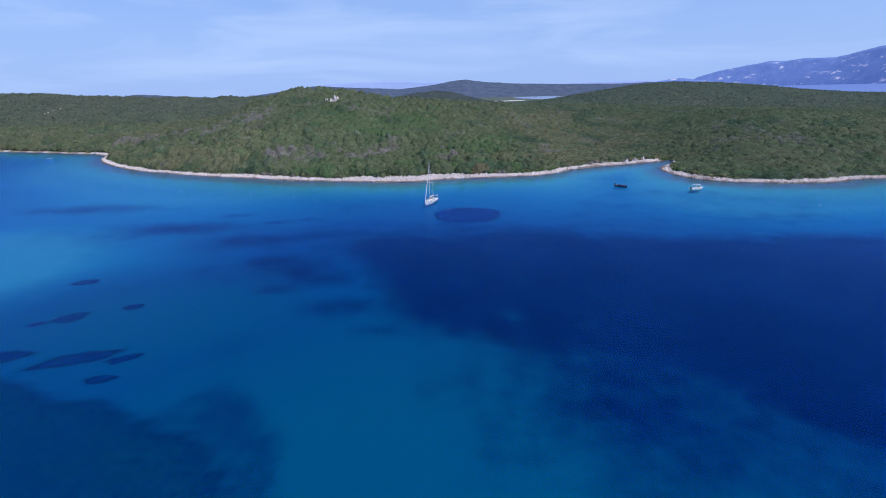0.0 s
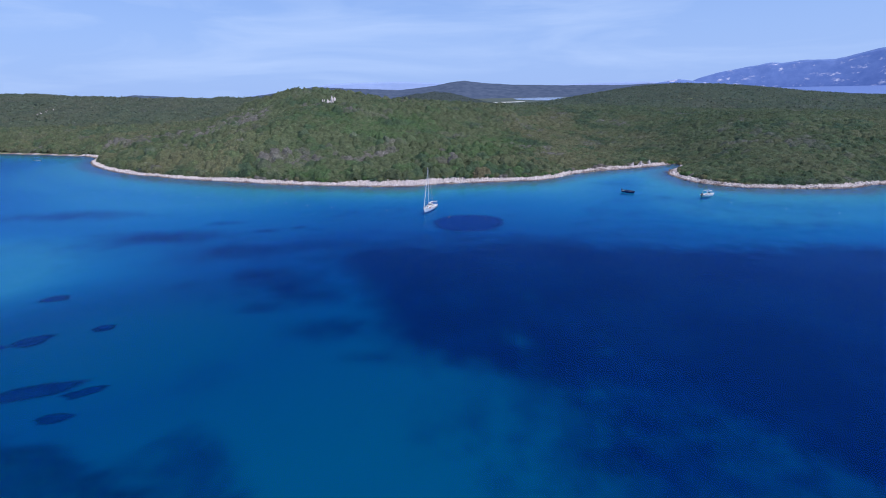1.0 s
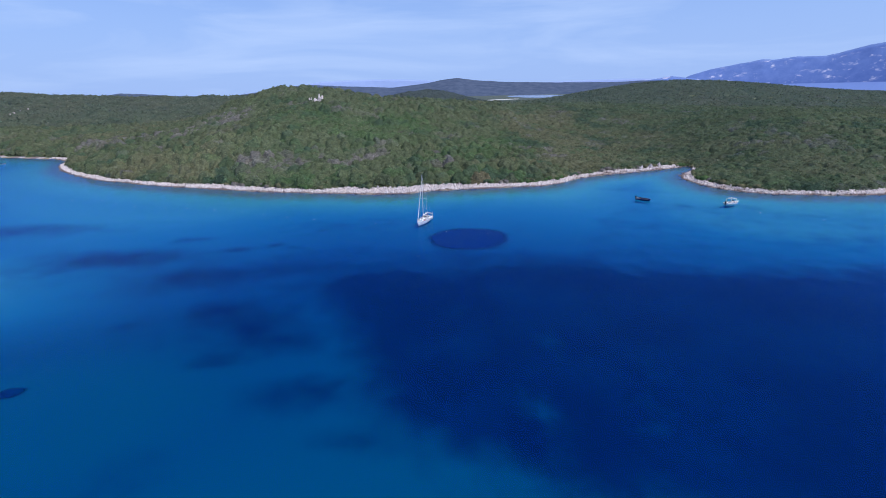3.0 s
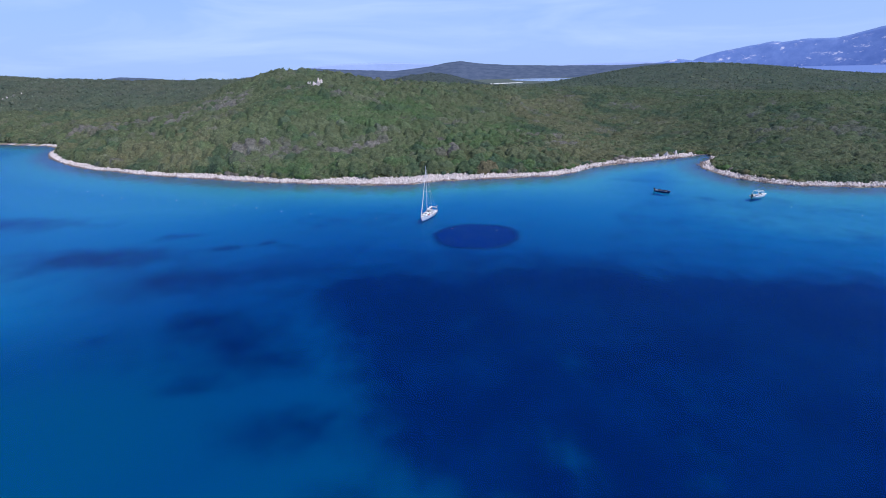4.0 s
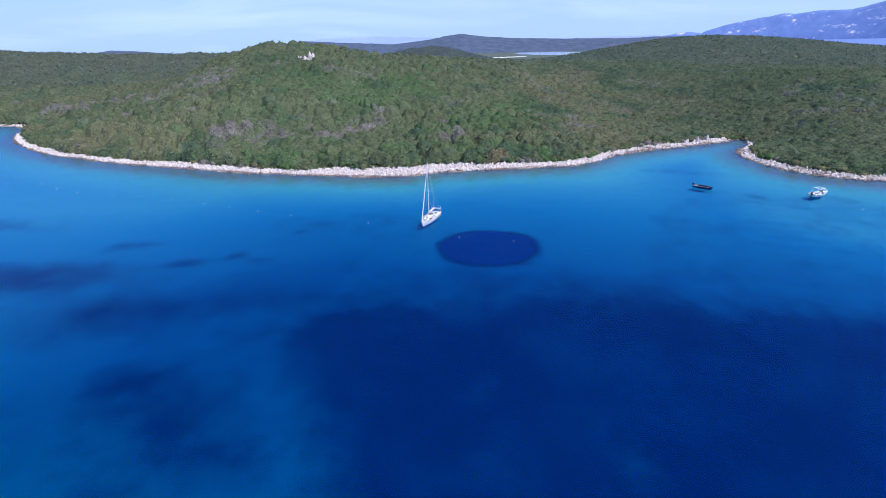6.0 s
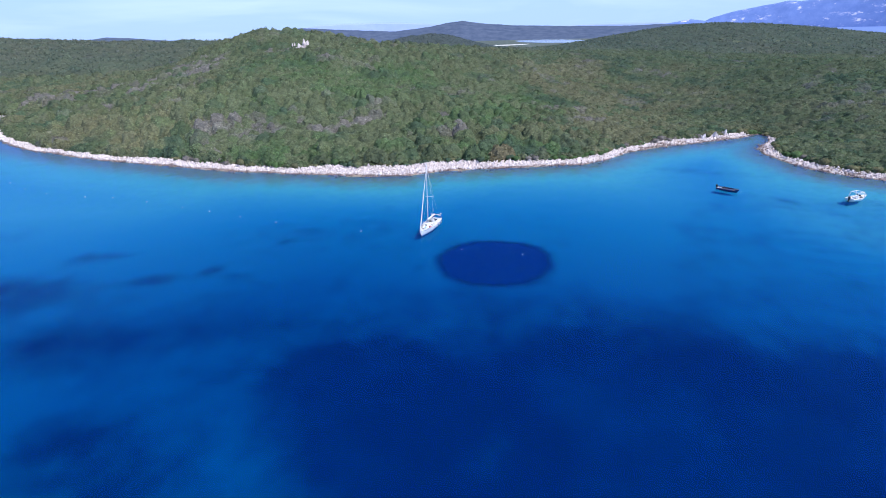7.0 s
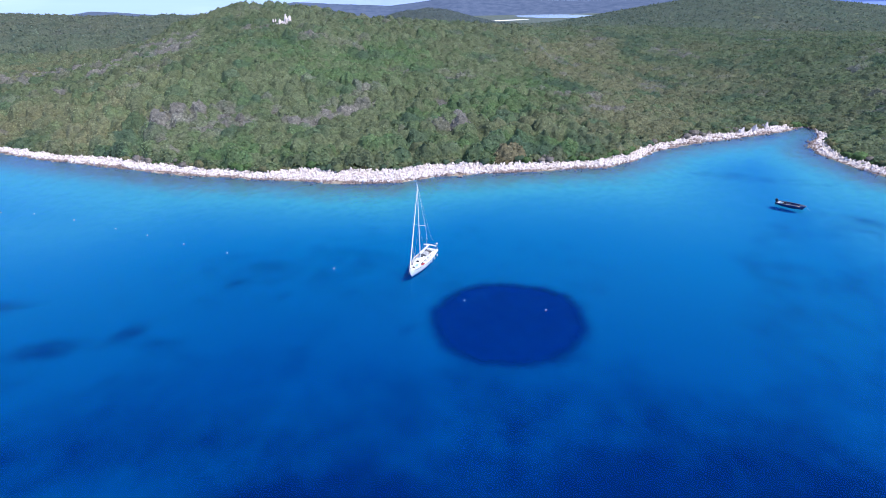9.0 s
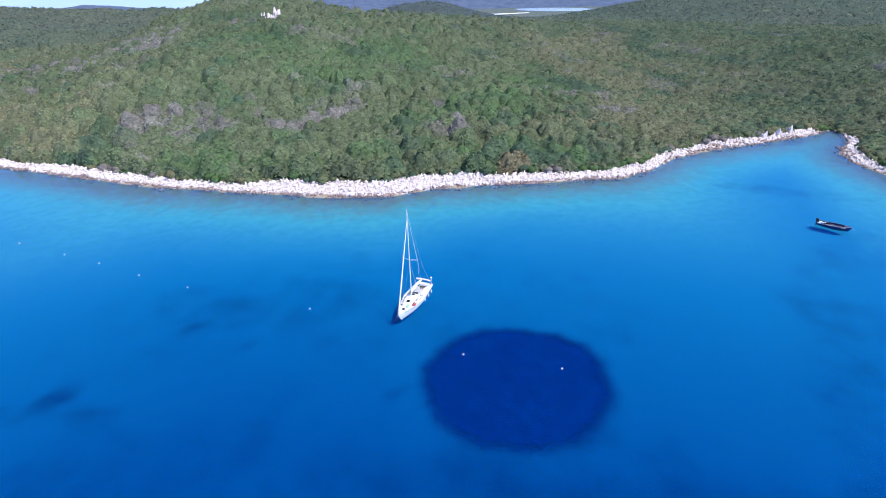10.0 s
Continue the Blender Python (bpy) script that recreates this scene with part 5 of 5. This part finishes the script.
    for s in (-1, 1):
        bm = bmesh.new()
        tube(bm, [(-4.0, s * 1.42, 1.08), (-4.05, s * 1.40, 1.72), (-5.0, s * 1.25, 1.74), (-5.08, s * 0.45, 1.74), (-5.08, s * 0.45, 1.05)], 0.02, 6)
        rod(bm, (-5.0, s * 1.25, 1.06), (-5.0, s * 1.25, 1.74), 0.018)
        part("pushpit", bm, M_STEEL, ob)
        for x, h, z in line[6:18:3]:
            part("stanchion", rod(bmesh.new(), (x, s * (h - 0.06), z), (x, s * (h - 0.06), z + 0.62), 0.016, sides=5), M_STEEL, ob)
        part("guardrail", tube(bmesh.new(), [(4.15, s * 0.68, 1.86)] + [(x, s * (h - 0.06), z + 0.61) for x, h, z in line[6:18:3]] + [(-4.05, s * 1.40, 1.72)], 0.009, 4), M_STEEL, ob)
    for x in (-3.6, -2.4, -1.0):
        bm = ball(bmesh.new(), (x, 1.72, 0.62), 0.13, 0.13, 0.34, 10)
        rod(bm, (x, 1.70, 0.9), (x, 1.55, 1.6), 0.01, sides=4)
        part("fender", bm, M_RUBBER, ob, "white fender hung on the rail", True)
    bm = ball(bmesh.new(), (-4.9, 1.2, 2.45), 0.17, 0.17, 0.11, 12)
    rod(bm, (-4.95, 1.2, 1.1), (-4.9, 1.2, 2.38), 0.03)
    part("radar_dome", bm, M_GEL, ob, "white radome on a stern pole", True)
    bm = bmesh.new()
    bmesh.ops.create_cone(bm, cap_ends=True, segments=14, radius1=0.2, radius2=0.2, depth=0.09, matrix=pose(-5.1, -0.9, 1.5, 0, 90, 0))
    part("lifebuoy", bm, M_RED, ob)
    bm = bmesh.new()
    rod(bm, (4.9, 0, 1.38), (5.45, 0, 1.20), 0.05)
    rod(bm, (5.42, -0.22, 1.12), (5.42, 0.22, 1.12), 0.035, sides=6)
    part("anchor", bm, M_STEEL, ob)
    part("anchor_chain", rod(bmesh.new(), (5.35, 0, 1.15), (6.6, -0.9, -0.05), 0.012, sides=4), M_STEEL, ob)
    part("stern_platform", box(bmesh.new(), 0.5, 1.9, 0.06, (-5.35, 0, 0.28), 0.02), M_TEAK, ob)
    part("winch", rod(bmesh.new(), (-1.75, 1.10, 1.38), (-1.75, 1.10, 1.56), 0.09, 0.07, 10), M_STEEL, ob)
    part("winch", rod(bmesh.new(), (-1.75, -1.10, 1.38), (-1.75, -1.10, 1.56), 0.09, 0.07, 10), M_STEEL, ob)
    bm = bmesh.new()
    last = None
    for k in range(9):
        p, r = (-4.35 + 0.03 * math.sin(k * 1.9), -1.25 + 2.5 * k / 8, 2.12 + 0.10 * math.sin(math.pi * k / 8)), 0.12 + 0.015 * math.sin(k * 2.7)
        if last:
            rod(bm, last[0], p, last[1], r, 9)
        last = (p, r)
    bimini = part("bimini", bm, M_SAIL, ob, "white sun awning rolled up on its frame", True)
    for s in (-1, 1):
        part("bimini_leg", tube(bmesh.new(), [(-3.7, s * 1.38, 1.12), (-4.2, s * 1.32, 1.95), (-4.35, s * 1.2, 2.12)], 0.018, 5), M_STEEL, bimini)
        part("genoa_sheet", tube(bmesh.new(), [(3.9, s * 0.45, 1.36), (1.6, s * 1.22, 1.28), (-1.7, s * 1.18, 1.40)], 0.014, 4), M_BLACK, ob)
        part("jib_track", box(bmesh.new(), 1.5, 0.05, 0.04, (-0.2, s * 1.26, 1.20), 0.005), M_BLACK, ob)
        part("sprayhood_window", box(bmesh.new(), 0.05, 0.62, 0.20, (-0.66, s * 0.36, 1.84), 0.01, (0, -32, 0)), M_GLASS, ob, "clear dark window in the sprayhood")
    # a dark panel stands in for the shade inside the companionway
    part("companionway", box(bmesh.new(), 0.10, 0.62, 0.62, (-1.33, 0, 1.22), 0.02), M_GLASS, ob, "dark panel for the shaded companionway opening")
    part("chart_plotter", box(bmesh.new(), 0.08, 0.34, 0.22, (-3.18, 0, 1.46), 0.02), M_BLACK, ob)
    part("rope_coil", rod(bmesh.new(), (2.35, -0.72, 1.25), (2.35, -0.72, 1.33), 0.22, 0.18, 12), M_ANTIFOUL, ob, "coiled dark blue rope on the foredeck")
    part("cooler", box(bmesh.new(), 0.5, 0.34, 0.30, (-3.9, -0.75, 1.22), 0.04), M_ANTIFOUL, ob, "blue cool box on the cockpit bench")
    # fin keel under the water
    part("keel", box(bmesh.new(), 1.9, 0.22, 0.42, (0.1, 0, -0.66), 0.08), M_ANTIFOUL, ob)


def outboard(parent, x, z, cowl_mat, scale=1.0):
    motor = part("outboard_motor", box(bmesh.new(), 0.5 * scale, 0.36 * scale, 0.5 * scale, (x, 0, z + 0.35 * scale), 0.1 * scale), cowl_mat, parent, "outboard motor on the transom", True)
    bm = box(bmesh.new(), 0.18 * scale, 0.14 * scale, 0.9 * scale, (x, 0, z - 0.3 * scale), 0.03)
    part("leg", bm, cowl_mat, motor)
    part("bracket", box(bmesh.new(), 0.25 * scale, 0.3 * scale, 0.3 * scale, (x + 0.22 * scale, 0, z), 0.03), M_BLACK, motor)


def dark_boat():
    ob = thing("motorboat", pose(76.2, 211.4, 0, 0, 0, -43), "open dark navy motorboat moored in the cove", "motorboat", "small boats")
    bm, line = hull_shape(5.7, 2.15, 0.86, 0.62, 0.25, 2.1, 0.9, rake=0.5)
    hull = part("hull", bm, M_DARKHULL, ob, "dark navy hull", True)
    bm = bmesh.new()
    for s in (-1, 1):
        tube(bm, [(x, s * h, z) for x, h, z in line], 0.05, 6)
    rod(bm, (-2.82, -0.94, 0.62), (-2.82, 0.94, 0.62), 0.05, sides=6)
    part("gunwale", bm, M_STRAKE, hull, "pale worn gunwale")
    part("floor", deck_shape(line, 0.40, 0.12, 0.0, 4), M_BOATFLOOR, ob, "dark grey-blue boat floor")
    part("foredeck", deck_shape(line, 0.02, 0.03, 0.05, 0, 6), M_BOATFLOOR, ob)
    for x in (1.0, -0.4):
        part("bench", box(bmesh.new(), 0.4, 1.6, 0.08, (x, 0, 0.45), 0.02), M_BOATFLOOR, ob)
    part("console", box(bmesh.new(), 0.55, 0.7, 0.75, (-1.3, 0, 0.55), 0.08), M_BLACK, ob)
    part("windscreen", box(bmesh.new(), 0.04, 0.65, 0.3, (-1.06, 0, 1.03), 0.01, (0, -18, 0)), M_GLASS, ob)
    part("seat", box(bmesh.new(), 0.45, 0.7, 0.5, (-2.0, 0, 0.45), 0.08), M_SKYLIGHT, ob, "pale blue helm seat")
    part("side_deck", box(bmesh.new(), 3.2, 0.24, 0.05, (0.2, -0.86, 0.66), 0.02, (0, 0, 2)), M_TEAK, ob, "pale pinkish-brown side deck")
    for x, y in ((-2.45, 0.45), (-2.5, -0.4), (-1.55, 0.5)):
        part("cushion", box(bmesh.new(), 0.42, 0.4, 0.2, (x, y, 0.5), 0.06), M_CANVAS, ob, "pale grey cushion")
    outboard(ob, -3.05, 0.66, M_BLACK, 1.1)
    part("mooring_line", rod(bmesh.new(), (2.8, 0, 0.80), (3.7, -0.3, 0.0), 0.006, sides=4), M_RUBBER, ob)


def white_boat():
    ob = thing("motorboat", pose(105.2, 201.6, 0, 0, 0, 21), "white open motorboat with a tall tubular frame", "motorboat", "small boats")
    bm, line = hull_shape(6.6, 2.4, 0.98, 0.74, 0.3, 1.8, 0.92, rake=0.7)
    hull = part("hull", bm, M_GEL, ob, "white hull", True)
    bm = bmesh.new()
    for s in (-1, 1):
        tube(bm, [(x, s * h, z) for x, h, z in line], 0.09, 8)
    part("rubbing_strake", bm, M_RUBBER, hull)
    part("deck", deck_shape(line, 0.38, 0.1, 0.0, 9), M_DECK, ob)
    part("foredeck", deck_shape(line, 0.0, 0.03, 0.10, 0, 10), M_GEL, ob)
    part("console", box(bmesh.new(), 0.7, 0.9, 0.8, (-0.2, 0, 0.8), 0.12), M_GEL, ob)
    part("windscreen", box(bmesh.new(), 0.04, 1.0, 0.42, (0.22, 0, 1.32), 0.01, (0, -25, 0)), M_GLASS, ob)
    part("seat", box(bmesh.new(), 0.5, 1.0, 0.55, (-1.2, 0, 0.7), 0.1), M_CANVAS, ob, "pale grey helm seat")
    part("sun_pad", box(bmesh.new(), 1.3, 1.5, 0.10, (1.35, 0, 0.98), 0.04), M_DECK, ob, "pale cushion on the foredeck")
    part("stern_bench", box(bmesh.new(), 0.5, 1.8, 0.4, (-2.6, 0, 0.62), 0.08), M_GEL, ob)
    bm = bmesh.new()
    for x, lean in ((-1.9, -0.25), (0.55, 0.35)):
        tube(bm, [(x + lean, 1.05, 0.85), (x, 0.98, 2.15), (x - 0.3 * lean, 0.8, 2.35), (x - 0.3 * lean, -0.8, 2.35), (x, -0.98, 2.15), (x + lean, -1.05, 0.85)], 0.08, 8)
    for s in (-1, 1):
        rod(bm, (-1.85, s * 0.85, 2.33), (0.5, s * 0.85, 2.33), 0.08)
    part("roll_bar", bm, M_GEL, ob, "white tubular frame over the helm")
    outboard(ob, -3.5, 0.75, M_BLACK, 1.15)
    bm = bmesh.new()
    tube(bm, [(1.6, 0.75, 0.98), (1.7, 0.7, 1.3), (2.9, 0.2, 1.4), (2.9, -0.2, 1.4), (1.7, -0.7, 1.3), (1.6, -0.75, 0.98)], 0.018, 5)
    part("bow_rail", bm, M_STEEL, ob)


def skiff():
    ob = thing("rowing_boat", pose(-313.2, 364.5, 0, 0, 0, 12), "small white boat with a dark rim off the far shore", "rowing boat", "small boats")
    bm, line = hull_shape(4.8, 1.8, 0.7, 0.55, 0.2, 1.8, 0.85)
    part("hull", bm, M_GEL, ob, "", True)
    bm = bmesh.new()
    for s in (-1, 1):
        tube(bm, [(x, s * h, z) for x, h, z in line], 0.07, 6)
    part("gunwale", bm, M_DARKHULL, ob)
    part("floor", deck_shape(line, 0.3, 0.1, 0.0, 3), M_DECK, ob)
    outboard(ob, -2.6, 0.55, M_BLACK, 0.8)


yacht()
dark_boat()
white_boat()
skiff()


# ---- mooring buoys ----
def buoy():
    ob = thing("mooring_buoy", pose(-25.2, 185.1, 0), "small white mooring buoy with a pink band afloat", "buoy", "mooring buoys")
    fl = part("float", ball(bmesh.new(), (0, 0, 0.05), 0.125, 0.125, 0.12, 12), M_GEL, ob, "", True)
    bm = bmesh.new()
    bmesh.ops.create_cone(bm, cap_ends=False, segments=14, radius1=0.129, radius2=0.127, depth=0.10, matrix=Matrix.Translation((0, 0, 0.055)))
    part("band", bm, paint("faded_pink_band", (0.66, 0.20, 0.24), 0.5), fl)
    bm = rod(bmesh.new(), (0, 0, 0.18), (0, 0, 0.30), 0.02, sides=6)
    ball(bm, (0, 0, 0.32), 0.045, 0.015, 0.045, 8)
    part("ring", bm, M_STEEL, ob)
    return ob


FIRST_BUOY = buoy()
BUOYS = [(-1.2, 173.6), (11.6, 170.5), (-48.2, 192.2), (-59.2, 196.6), (-69.6, 201.4), (-79.1, 205.3), (-92.4, 210.7), (-105.4, 215.1), (-114.9, 216.5), (-130.2, 220.9), (-141.7, 226.5), (-153, 234), (-167, 235), (107.4, 188.4), (121, 177.5), (134.5, 170.3)]
for k, (bx, by) in enumerate(BUOYS):
    copy_thing(FIRST_BUOY, pose(bx, by, 0.02, 4 * math.sin(k), 5 * math.cos(k * 2), 40 * k))


# ---- single rocks of the nearest shore, last ----
def lay_rocks():
    rnd = random.Random(9)
    for x, y, z, size in SHORE_ROCKS:
        ob = new("rock", ROCK_MESHES[rnd.randrange(10)])
        ob.parent = SHORE
        ob.matrix_local = pose(x, y, z, rnd.uniform(-25, 25), rnd.uniform(-25, 25), rnd.uniform(0, 360)) @ Matrix.Diagonal((size * rnd.uniform(0.6, 1.3), size * rnd.uniform(0.5, 0.9), size * rnd.uniform(0.6, 1.3), 1))


lay_rocks()
